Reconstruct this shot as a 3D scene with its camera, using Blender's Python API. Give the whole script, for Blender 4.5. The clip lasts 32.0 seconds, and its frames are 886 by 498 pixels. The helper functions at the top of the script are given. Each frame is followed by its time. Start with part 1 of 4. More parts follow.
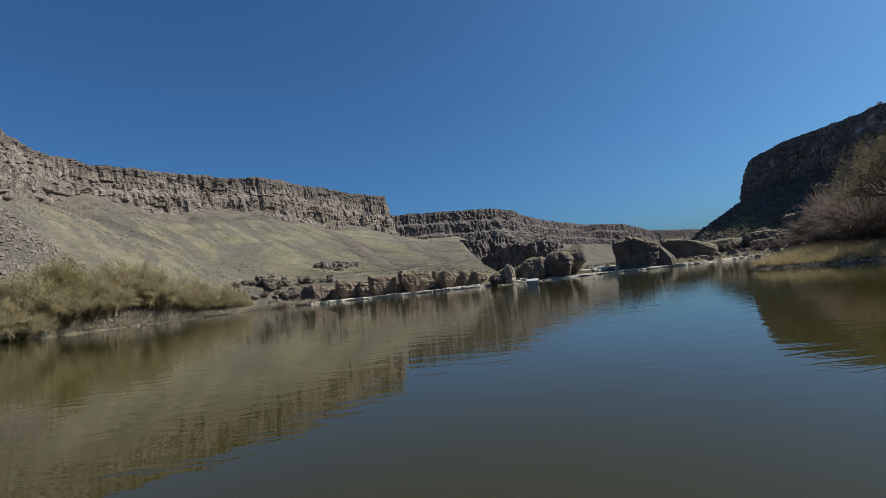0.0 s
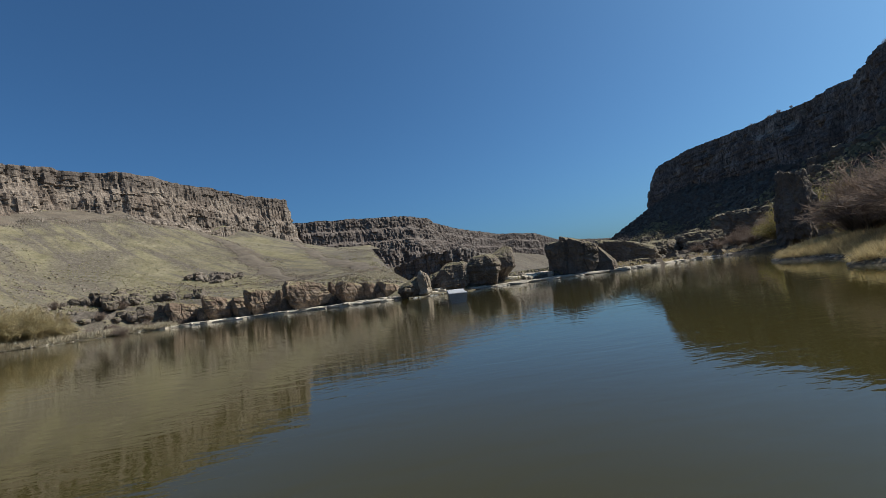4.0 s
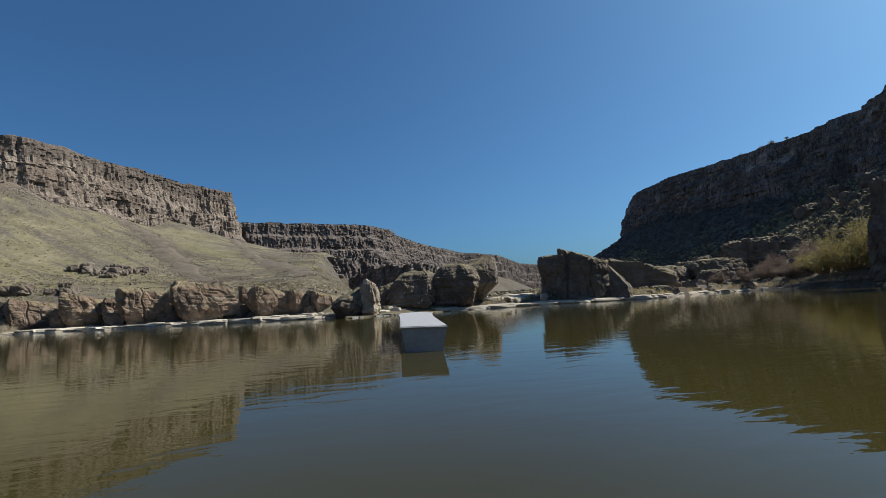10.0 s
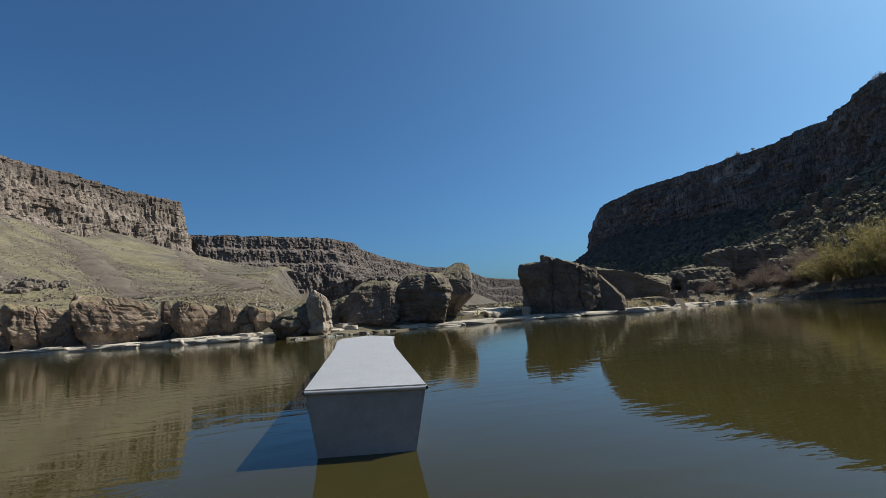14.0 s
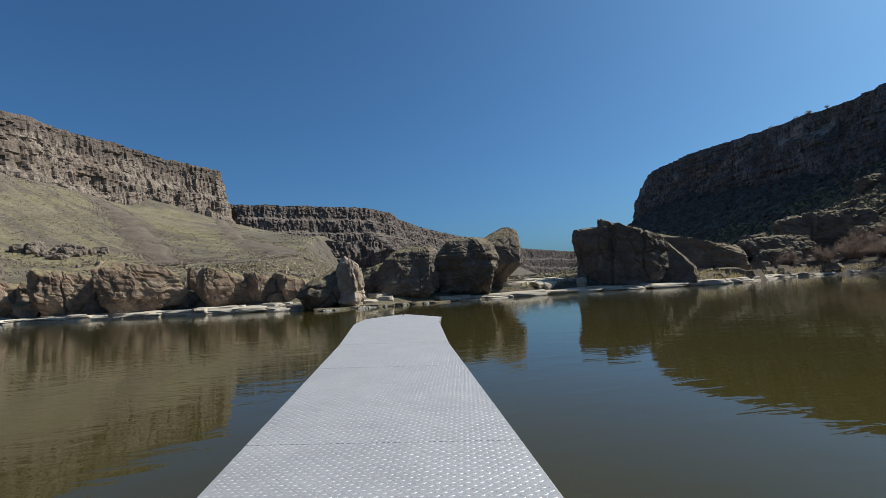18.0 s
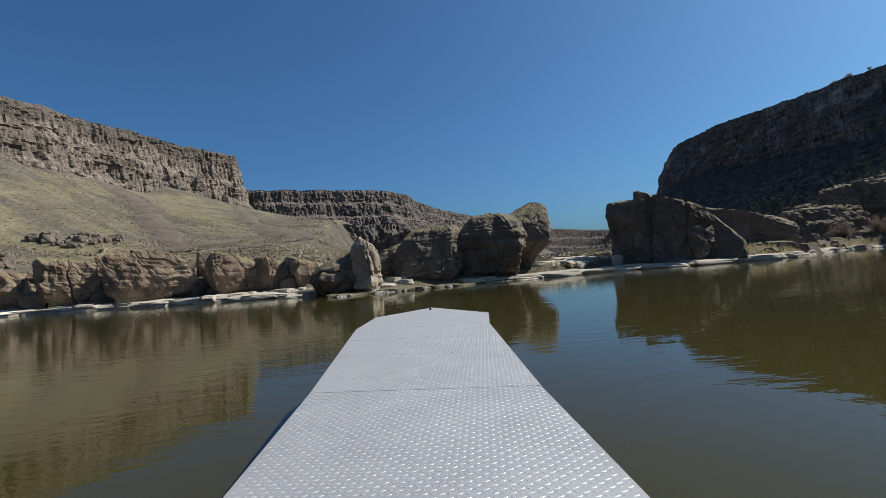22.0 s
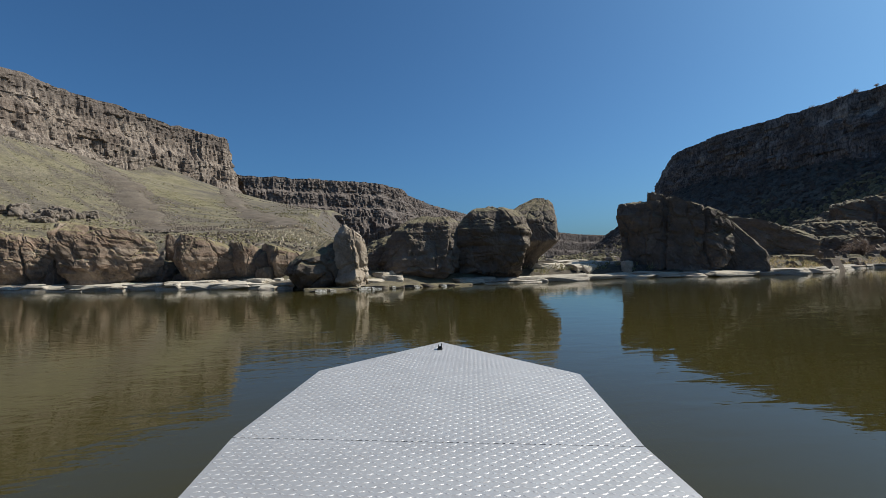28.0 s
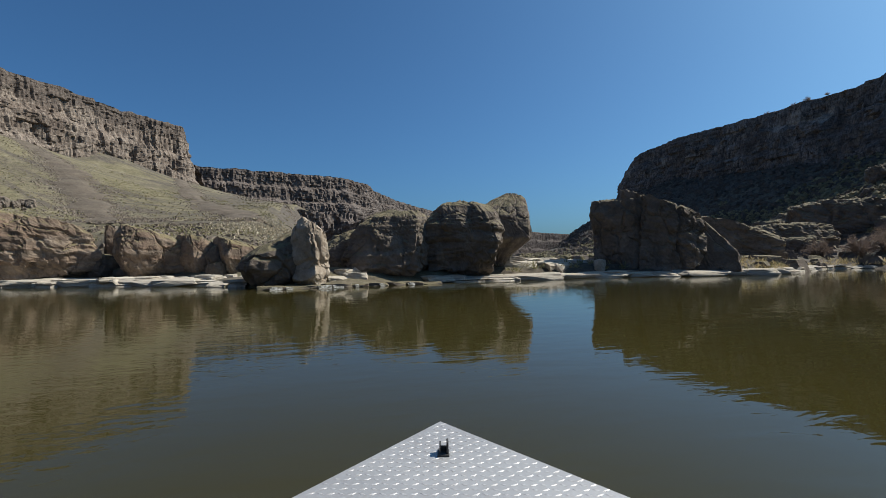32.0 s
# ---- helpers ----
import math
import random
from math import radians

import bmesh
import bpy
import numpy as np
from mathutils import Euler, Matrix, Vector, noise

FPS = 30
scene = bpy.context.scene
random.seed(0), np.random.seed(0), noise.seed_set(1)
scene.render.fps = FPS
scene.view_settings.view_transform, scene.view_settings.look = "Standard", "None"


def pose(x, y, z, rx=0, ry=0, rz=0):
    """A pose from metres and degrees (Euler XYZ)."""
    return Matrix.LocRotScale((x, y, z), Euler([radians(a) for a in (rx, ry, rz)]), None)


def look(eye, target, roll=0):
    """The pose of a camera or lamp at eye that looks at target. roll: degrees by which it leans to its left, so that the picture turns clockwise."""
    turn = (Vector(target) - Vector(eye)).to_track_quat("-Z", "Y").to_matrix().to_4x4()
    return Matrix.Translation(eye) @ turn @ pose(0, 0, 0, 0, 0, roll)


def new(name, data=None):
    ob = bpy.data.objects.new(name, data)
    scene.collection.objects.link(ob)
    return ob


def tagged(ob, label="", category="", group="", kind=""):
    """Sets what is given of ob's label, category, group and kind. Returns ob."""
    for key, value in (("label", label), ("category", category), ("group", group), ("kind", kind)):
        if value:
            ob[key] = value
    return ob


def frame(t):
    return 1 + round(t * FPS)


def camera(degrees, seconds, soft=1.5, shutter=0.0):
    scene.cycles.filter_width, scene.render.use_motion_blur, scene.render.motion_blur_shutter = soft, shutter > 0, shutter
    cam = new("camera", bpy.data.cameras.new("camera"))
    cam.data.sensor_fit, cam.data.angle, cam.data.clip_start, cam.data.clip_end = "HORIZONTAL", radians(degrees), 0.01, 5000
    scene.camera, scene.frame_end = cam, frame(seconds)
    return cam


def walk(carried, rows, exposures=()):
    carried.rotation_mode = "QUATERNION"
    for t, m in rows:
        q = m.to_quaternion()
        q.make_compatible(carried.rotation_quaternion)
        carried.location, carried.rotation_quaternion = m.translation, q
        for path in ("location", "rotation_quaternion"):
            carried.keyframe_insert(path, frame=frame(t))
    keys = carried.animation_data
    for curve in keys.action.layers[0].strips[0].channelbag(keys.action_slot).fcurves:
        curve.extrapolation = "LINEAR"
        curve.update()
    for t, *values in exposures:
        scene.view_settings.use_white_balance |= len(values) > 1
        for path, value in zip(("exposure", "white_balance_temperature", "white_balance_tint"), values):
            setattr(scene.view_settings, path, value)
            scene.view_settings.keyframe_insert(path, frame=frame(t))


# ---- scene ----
# camera: seconds, place in metres, then yaw (left), pitch (up) and roll in degrees
cam = camera(84.6, 32.0, soft=0.8)
CAM_ROWS = [
    (0.0, 0.587, -0.589, 1.405, 0.23, 4.01, -6.25),
    (0.5, 0.894, 1.739, 1.404, -0.29, 4.12, -6.62),
    (1.0, 1.202, 4.064, 1.403, -1.29, 4.09, -7.52),
    (1.5, 1.511, 6.380, 1.404, -2.77, 3.93, -8.49),
    (2.0, 1.815, 8.666, 1.405, -4.45, 3.83, -9.29),
    (2.5, 2.104, 10.902, 1.405, -5.90, 3.87, -9.63),
    (3.0, 2.377, 13.074, 1.406, -7.22, 3.84, -8.98),
    (3.5, 2.643, 15.183, 1.406, -8.48, 4.04, -8.25),
    (4.0, 2.907, 17.248, 1.408, -9.86, 4.04, -7.42),
    (4.5, 3.173, 19.294, 1.408, -11.53, 4.10, -7.11),
    (6.5, 4.331, 26.042, 1.411, -14.44, 4.79, -4.53),
    (7.0, 4.646, 27.675, 1.410, -14.13, 5.00, -3.52),
    (7.5, 4.958, 29.294, 1.410, -13.86, 5.08, -2.83),
    (8.0, 5.266, 30.878, 1.412, -13.81, 5.17, -2.72),
    (8.5, 5.569, 32.410, 1.409, -13.90, 5.24, -2.96),
    (9.0, 5.873, 33.880, 1.409, -14.06, 5.39, -3.21),
    (9.5, 6.171, 35.290, 1.408, -14.27, 5.51, -3.19),
    (10.0, 6.460, 36.635, 1.410, -14.55, 5.65, -3.27),
    (10.5, 6.728, 37.905, 1.407, -14.79, 5.83, -3.33),
    (11.0, 6.980, 39.091, 1.406, -15.04, 6.01, -3.35),
    (11.5, 7.216, 40.186, 1.407, -15.31, 6.32, -3.19),
    (12.0, 7.440, 41.183, 1.410, -15.61, 6.60, -3.10),
    (12.5, 7.663, 42.091, 1.408, -16.11, 6.88, -3.10),
    (13.0, 7.896, 42.916, 1.406, -16.95, 7.08, -3.33),
    (13.5, 8.128, 43.674, 1.406, -17.93, 7.24, -3.70),
    (14.0, 8.347, 44.383, 1.408, -18.77, 7.12, -3.83),
    (14.5, 8.554, 45.073, 1.404, -19.39, 7.01, -3.30),
    (16.5, 9.006, 47.638, 1.405, -16.48, 5.63, -2.88),
    (17.0, 9.079, 48.148, 1.406, -15.34, 5.22, -2.77),
    (17.5, 9.149, 48.636, 1.404, -14.59, 4.71, -2.64),
    (18.0, 9.212, 49.084, 1.401, -14.22, 3.94, -3.21),
    (18.5, 9.268, 49.492, 1.400, -14.06, 3.05, -3.62),
    (19.0, 9.326, 49.870, 1.399, -13.95, 2.17, -3.52),
    (19.5, 9.390, 50.236, 1.394, -13.82, 1.42, -3.81),
    (20.0, 9.454, 50.607, 1.393, -13.64, 0.98, -4.18),
    (20.5, 9.511, 50.987, 1.394, -13.32, 1.03, -3.65),
    (21.0, 9.554, 51.373, 1.395, -12.90, 1.36, -3.58),
    (21.5, 9.583, 51.752, 1.394, -12.47, 1.67, -4.32),
    (22.0, 9.605, 52.120, 1.393, -11.97, 1.93, -4.33),
    (22.5, 9.626, 52.466, 1.392, -11.69, 2.02, -4.08),
    (23.0, 9.646, 52.783, 1.393, -11.42, 2.00, -3.98),
    (23.5, 9.664, 53.083, 1.391, -11.21, 1.84, -3.62),
    (24.0, 9.696, 53.371, 1.389, -11.12, 1.67, -3.06),
    (24.5, 9.740, 53.654, 1.388, -11.26, 1.31, -3.17),
    (25.0, 9.793, 53.934, 1.387, -11.46, 1.08, -1.97),
    (25.5, 9.847, 54.214, 1.387, -11.65, 1.15, -0.99),
    (27.5, 10.015, 55.299, 1.387, -12.65, 1.44, -1.64),
    (28.0, 10.067, 55.561, 1.386, -13.01, 1.52, -1.31),
    (28.5, 10.115, 55.809, 1.384, -13.43, 1.52, -1.57),
    (29.0, 10.163, 56.028, 1.383, -13.89, 1.45, -1.74),
    (29.5, 10.204, 56.227, 1.384, -14.35, 1.29, -1.51),
    (30.0, 10.239, 56.430, 1.385, -14.96, 1.13, -1.39),
    (30.5, 10.263, 56.650, 1.386, -15.47, 0.92, -1.44),
    (31.0, 10.293, 56.889, 1.388, -16.05, 0.85, -1.52),
    (31.5, 10.321, 57.130, 1.388, -16.55, 0.90, -1.24),
    (32.0, 10.343, 57.361, 1.390, -17.07, 1.08, -0.69),
]


def cam_pose(row):
    t, x, y, z, yaw, pitch, roll = row
    return pose(x, y, z, 90 + pitch, 0, yaw) @ pose(0, 0, 0, 0, 0, roll)


walk(cam, [(row[0], cam_pose(row)) for row in CAM_ROWS], exposures=[(0, 0.28, 6450, 10), (2, 0.28, 6600, 10), (4, 0.31, 6800, 10), (8, 0.35, 6800, 10), (14, 0.35, 6800, 10), (20, 0.28, 6700, 10), (32, 0.3, 6750, 10)])

# ---- light ----
SUN_AZ, SUN_EL = 88.0, 46.0      # degrees clockwise from +y, and up
world = bpy.data.worlds.new("sky")
scene.world = world
world.use_nodes = True
wn, wl = world.node_tree.nodes, world.node_tree.links
wn.clear()
sky = wn.new("ShaderNodeTexSky")
sky.sky_type = "NISHITA"
sky.sun_disc = False
sky.sun_elevation, sky.sun_rotation = radians(SUN_EL), radians(SUN_AZ)
sky.altitude, sky.air_density, sky.dust_density, sky.ozone_density = 1800.0, 1.0, 10.0, 6.0
bg = wn.new("ShaderNodeBackground")
bg.inputs["Strength"].default_value = 0.078
wo = wn.new("ShaderNodeOutputWorld")
tint = wn.new("ShaderNodeMix")
tint.data_type, tint.blend_type = "RGBA", "MULTIPLY"
tint.inputs[0].default_value = 1.0
tint.inputs[7].default_value = (0.51, 0.91, 1.12, 1)      # deep spring-sky blue
wl.new(sky.outputs[0], tint.inputs[6])
wl.new(tint.outputs[2], bg.inputs["Color"])
wl.new(bg.outputs[0], wo.inputs["Surface"])
sun_data = bpy.data.lights.new("sun", "SUN")
sun_data.energy, sun_data.angle, sun_data.color = 5.0, radians(0.53), (1.0, 0.95, 0.87)
sun = new("sun", sun_data)
sun_dir = Vector((math.sin(radians(SUN_AZ)) * math.cos(radians(SUN_EL)), math.cos(radians(SUN_AZ)) * math.cos(radians(SUN_EL)), math.sin(radians(SUN_EL))))
sun.matrix_world = look(sun_dir * 300, (0, 0, 0))

# ---- materials ----


class Nodes:
    """A short way to wire a material."""

    def __init__(self, name):
        self.mat = bpy.data.materials.new(name)
        self.mat.use_nodes = True
        self.n, self.l = self.mat.node_tree.nodes, self.mat.node_tree.links
        self.bsdf = self.n["Principled BSDF"]
        self.bsdf.inputs["Specular IOR Level"].default_value = 0.3
        self.coord = self.n.new("ShaderNodeTexCoord").outputs["Object"]

    def scaled(self, sx, sy, sz, turn=0.0):
        m = self.n.new("ShaderNodeMapping")
        m.vector_type = "TEXTURE" if turn else "POINT"
        if turn:
            m.inputs["Rotation"].default_value = (0, 0, radians(turn))
            sx, sy, sz = 1 / sx, 1 / sy, 1 / sz
        m.inputs["Scale"].default_value = (sx, sy, sz)
        self.l.new(self.coord, m.inputs["Vector"])
        return m.outputs[0]

    def noise(self, scale, detail=5, rough=0.6, vec=None, warp=0.0):
        t = self.n.new("ShaderNodeTexNoise")
        t.inputs["Scale"].default_value, t.inputs["Detail"].default_value = scale, detail
        t.inputs["Roughness"].default_value, t.inputs["Distortion"].default_value = rough, warp
        self.l.new(vec or self.coord, t.inputs["Vector"])
        return t.outputs["Fac"]

    def voronoi(self, scale, vec=None, feature="F1"):
        t = self.n.new("ShaderNodeTexVoronoi")
        t.feature = feature
        t.inputs["Scale"].default_value = scale
        self.l.new(vec or self.coord, t.inputs["Vector"])
        return t.outputs["Distance"]

    def ramp(self, fac, *stops):
        r = self.n.new("ShaderNodeValToRGB")
        e = r.color_ramp.elements
        while len(e) < len(stops):
            e.new(0.5)
        for el, (p, c) in zip(e, stops):
            el.position = p
            el.color = (*c, 1) if len(c) == 3 else c
        self.l.new(fac, r.inputs[0])
        return r.outputs[0]

    def mix(self, fac, a, b, mode="MIX"):
        m = self.n.new("ShaderNodeMix")
        m.data_type, m.blend_type = "RGBA", mode
        for sock, v in ((m.inputs[0], fac), (m.inputs[6], a), (m.inputs[7], b)):
            if isinstance(v, (int, float)):
                sock.default_value = v
            elif isinstance(v, tuple):
                sock.default_value = (*v, 1)
            else:
                self.l.new(v, sock)
        return m.outputs[2]

    def math(self, op, a, b):
        m = self.n.new("ShaderNodeMath")
        m.operation = op
        for sock, v in ((m.inputs[0], a), (m.inputs[1], b)):
            if isinstance(v, (int, float)):
                sock.default_value = v
            else:
                self.l.new(v, sock)
        return m.outputs[0]

    def normal_z(self):
        g = self.n.new("ShaderNodeNewGeometry")
        s = self.n.new("ShaderNodeSeparateXYZ")
        self.l.new(g.outputs["True Normal"], s.inputs[0])
        return s.outputs["Z"]

    def height(self):
        s = self.n.new("ShaderNodeSeparateXYZ")
        self.l.new(self.coord, s.inputs[0])
        return s.outputs["Z"]

    def island(self):
        return self.n.new("ShaderNodeNewGeometry").outputs["Random Per Island"]

    def done(self, color, rough=0.9, bump=None, strength=0.5, dist=0.1):
        if isinstance(color, tuple):
            self.bsdf.inputs["Base Color"].default_value = (*color, 1)
        else:
            self.l.new(color, self.bsdf.inputs["Base Color"])
        if isinstance(rough, (int, float)):
            self.bsdf.inputs["Roughness"].default_value = rough
        else:
            self.l.new(rough, self.bsdf.inputs["Roughness"])
        if bump is not None:
            b = self.n.new("ShaderNodeBump")
            b.inputs["Strength"].default_value, b.inputs["Distance"].default_value = strength, dist
            self.l.new(bump, b.inputs["Height"])
            self.l.new(b.outputs[0], self.bsdf.inputs["Normal"])
        return self.mat


def make_cliff(name, dark, mid, pale, rust, cap, stratum=None):
    m = Nodes(name)
    streak = m.noise(1.0, 6, 0.7, m.scaled(1.1, 1.1, 0.3), 0.5)
    blotch = m.noise(0.12, 5, 0.6)
    fine = m.noise(1.9, 6, 0.75)
    c = m.ramp(streak, (0.36, dark), (0.45, mid), (0.57, pale), (0.75, mid))
    c = m.mix(m.ramp(blotch, (0.42, (0, 0, 0)), (0.66, (0.9, 0.9, 0.9))), c, rust)
    # the dark uppermost flow
    level = m.math("ADD", m.height(), m.math("MULTIPLY", m.math("SUBTRACT", blotch, 0.5), 9.0))
    top = m.ramp(m.math("DIVIDE", level, 80.0), (cap / 80.0, (0, 0, 0)), ((cap + 1.2) / 80.0, (0.8, 0.8, 0.8)))
    c = m.mix(top, c, m.mix(0.5, dark, mid))
    if stratum:
        # a broken pale layer at one level of the wall
        zone = m.ramp(m.math("DIVIDE", level, 80.0), ((stratum - 2.5) / 80, (0, 0, 0)), ((stratum - 1.5) / 80, (1, 1, 1)), ((stratum + 1.5) / 80, (1, 1, 1)), ((stratum + 2.5) / 80, (0, 0, 0)))
        here = m.ramp(m.noise(0.09, 3, 0.6, None, 0.5), (0.52, (0, 0, 0)), (0.58, (1, 1, 1)))
        c = m.mix(m.mix(1.0, zone, here, "MULTIPLY"), c, (0.42, 0.375, 0.325))
    c = m.mix(0.7, c, m.ramp(fine, (0.32, (0.4, 0.39, 0.38)), (0.68, (1, 1, 1))), "MULTIPLY")
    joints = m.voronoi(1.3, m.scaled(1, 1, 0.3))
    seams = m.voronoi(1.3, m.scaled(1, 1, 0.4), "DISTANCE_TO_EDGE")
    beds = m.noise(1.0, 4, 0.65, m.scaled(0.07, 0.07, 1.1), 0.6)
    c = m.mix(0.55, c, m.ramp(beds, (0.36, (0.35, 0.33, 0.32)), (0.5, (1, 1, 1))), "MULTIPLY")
    # dark seam lines put the shade of the cracks into the rock colour
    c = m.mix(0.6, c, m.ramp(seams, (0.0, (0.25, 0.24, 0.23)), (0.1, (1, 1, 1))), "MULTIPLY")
    return m.done(c, 0.92, m.mix(0.5, fine, joints), 0.9, 0.3)


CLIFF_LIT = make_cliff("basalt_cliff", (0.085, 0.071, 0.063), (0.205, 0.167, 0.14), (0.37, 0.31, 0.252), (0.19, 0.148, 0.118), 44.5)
# far wall's copy of the basalt, colours darkened for its shaded faces
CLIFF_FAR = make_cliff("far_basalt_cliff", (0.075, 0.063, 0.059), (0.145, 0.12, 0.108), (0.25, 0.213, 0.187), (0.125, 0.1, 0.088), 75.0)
# same basalt on the shaded side, its shade put into darker colours
CLIFF_SHADED = make_cliff("shaded_basalt_cliff", (0.075, 0.064, 0.06), (0.17, 0.147, 0.133), (0.33, 0.29, 0.258), (0.14, 0.117, 0.104), 70.0, 38.0)


def make_boulder(name, dark, mid, pale, rust, moss=0.0):
    m = Nodes(name)
    big = m.noise(0.35, 5, 0.6, None, 0.8)
    strata = m.noise(1.0, 5, 0.6, m.scaled(0.25, 0.25, 1.6), 0.4)
    fine = m.noise(5.0, 7, 0.7)
    pits = m.voronoi(2.6)
    c = m.ramp(big, (0.32, dark), (0.5, mid), (0.7, pale))
    c = m.mix(m.ramp(strata, (0.45, (0, 0, 0)), (0.65, (0.7, 0.7, 0.7))), c, rust)
    c = m.mix(0.5, c, m.ramp(fine, (0.3, (0.3, 0.3, 0.3)), (0.65, (1, 1, 1))), "MULTIPLY")
    if moss:
        up = m.ramp(m.math("ADD", m.normal_z(), m.math("MULTIPLY", fine, 0.5)), (0.78, (0, 0, 0)), (1.05, (moss, moss, moss)))
        c = m.mix(up, c, m.ramp(m.noise(1.4, 4), (0.35, (0.12, 0.108, 0.046)), (0.65, (0.2, 0.18, 0.085))))
    return m.done(c, 0.93, m.mix(0.45, fine, pits), 0.8, 0.12)


BOULDER = make_boulder("brown_boulder", (0.09, 0.075, 0.063), (0.165, 0.139, 0.116), (0.26, 0.221, 0.183), (0.165, 0.13, 0.1), 0.5)
BLUFF = make_boulder("rusty_bluff_rock", (0.085, 0.068, 0.055), (0.255, 0.2, 0.152), (0.42, 0.342, 0.265), (0.235, 0.155, 0.108), 0.7)
# pale stone, its colour lightened further for the sunlit face
PALE_ROCK = make_boulder("pale_rock", (0.22, 0.18, 0.14), (0.44, 0.38, 0.305), (0.58, 0.52, 0.43), (0.36, 0.29, 0.215))
LEDGE = make_boulder("bleached_ledge", (0.25, 0.215, 0.17), (0.5, 0.455, 0.375), (0.68, 0.64, 0.56), (0.36, 0.305, 0.235))
SCREE = make_boulder("scree", (0.11, 0.093, 0.077), (0.2, 0.17, 0.14), (0.28, 0.242, 0.2), (0.21, 0.168, 0.128))


SCREE_SOIL = make_boulder("scree_soil", (0.09, 0.075, 0.058), (0.135, 0.113, 0.088), (0.185, 0.157, 0.122), (0.14, 0.112, 0.082))
# scree colours deepened to carry the shade of the slope they cover
SHADED_SCREE = make_boulder("shaded_scree", (0.055, 0.047, 0.042), (0.1, 0.086, 0.074), (0.16, 0.138, 0.118), (0.11, 0.09, 0.072))


def make_ground():
    m = Nodes("canyon_slope_grass")
    wide = m.noise(0.028, 5, 0.6, None, 0.7)
    mid = m.noise(0.22, 6, 0.65)
    fine = m.noise(2.2, 6, 0.7)
    spot = m.voronoi(0.55)
    grass = m.ramp(mid, (0.3, (0.155, 0.14, 0.08)), (0.52, (0.222, 0.199, 0.122)), (0.75, (0.295, 0.262, 0.178)))
    stones = m.ramp(fine, (0.3, (0.06, 0.052, 0.046)), (0.55, (0.13, 0.112, 0.094)), (0.8, (0.22, 0.19, 0.155)))
    steep = m.ramp(m.math("ADD", m.normal_z(), m.math("MULTIPLY", m.math("SUBTRACT", wide, 0.5), 0.75)), (0.66, (1, 1, 1)), (0.86, (0, 0, 0)))
    c = m.mix(steep, grass, stones)
    c = m.mix(m.ramp(wide, (0.5, (0, 0, 0)), (0.62, (0.75, 0.75, 0.75))), c, stones)
    # rubble instead of grass on the canyon floor past the boulders and on the shaded side
    axes = m.n.new("ShaderNodeSeparateXYZ")
    m.l.new(m.coord, axes.inputs[0])
    east = m.math("ADD", axes.outputs["X"], m.math("MULTIPLY", m.math("SUBTRACT", mid, 0.5), 14.0))
    past = m.ramp(m.math("DIVIDE", m.math("ADD", east, 10.0), 60.0), (0.42, (0, 0, 0)), (0.56, (0.85, 0.85, 0.85)))
    fans = m.noise(0.07, 6, 0.75, None, 0.8)
    rubble = m.mix(0.8, stones, m.ramp(fans, (0.36, (0.3, 0.28, 0.26)), (0.62, (1.25, 1.2, 1.1))), "MULTIPLY")
    c = m.mix(past, c, rubble)
    rills = m.noise(1.0, 5, 0.6, m.scaled(0.03, 0.2, 0.05, -37), 1.2)
    c = m.mix(m.ramp(rills, (0.47, (0, 0, 0)), (0.6, (0.85, 0.85, 0.85))), c, stones)
    patch = m.noise(0.9, 5, 0.75)
    c = m.mix(0.6, c, m.ramp(patch, (0.32, (0.42, 0.4, 0.36)), (0.6, (1.0, 1.0, 1.0))), "MULTIPLY")
    sage = m.ramp(spot, (0.1, (0.55, 0.55, 0.55)), (0.3, (0, 0, 0)))
    c = m.mix(sage, c, (0.085, 0.08, 0.045))
    c = m.mix(0.5, c, m.ramp(fine, (0.3, (0.4, 0.4, 0.4)), (0.65, (1, 1, 1))), "MULTIPLY")
    return m.done(c, 0.95, m.mix(0.5, fine, mid), 0.7, 0.25)


GROUND = make_ground()


def make_water():
    m = Nodes("river_water")
    m.bsdf.inputs["IOR"].default_value = 1.333
    m.bsdf.inputs["Specular IOR Level"].default_value = 0.35
    ripple = m.noise(1.0, 3, 0.5, m.scaled(0.9, 2.2, 1), 0.5)
    fine = m.noise(1.0, 3, 0.5, m.scaled(4.5, 8.0, 1), 0.4)
    calm = m.ramp(m.noise(0.045, 3, 0.5), (0.42, (0.15, 0.15, 0.15)), (0.62, (1, 1, 1)))
    h = m.math("ADD", m.math("MULTIPLY", ripple, 0.7), m.math("MULTIPLY", m.math("MULTIPLY", fine, 0.3), calm))
    murk = m.ramp(m.noise(0.08, 3), (0.35, (0.033, 0.0285, 0.0075)), (0.7, (0.041, 0.0355, 0.0095)))
    return m.done(murk, 0.03, h, 0.075, 0.12)


WATER = make_water()


def make_plain(name, a, b, scale=3.0, rough=0.9, island=0.5, thin=0.0):
    m = Nodes(name)
    c = m.ramp(m.noise(scale, 4), (0.3, a), (0.7, b))
    if island:
        c = m.mix(island, c, m.ramp(m.island(), (0.0, tuple(0.45 * v for v in a)), (1.0, tuple(min(1, 1.5 * v) for v in b))))
    mat = m.done(c, rough)
    if thin:
        glow = m.n.new("ShaderNodeBsdfTranslucent")
        blend = m.n.new("ShaderNodeMixShader")
        blend.inputs[0].default_value = thin
        m.l.new(c, glow.inputs["Color"])
        m.l.new(m.bsdf.outputs[0], blend.inputs[1])
        m.l.new(glow.outputs[0], blend.inputs[2])
        m.l.new(blend.outputs[0], m.n["Material Output"].inputs["Surface"])
    return mat


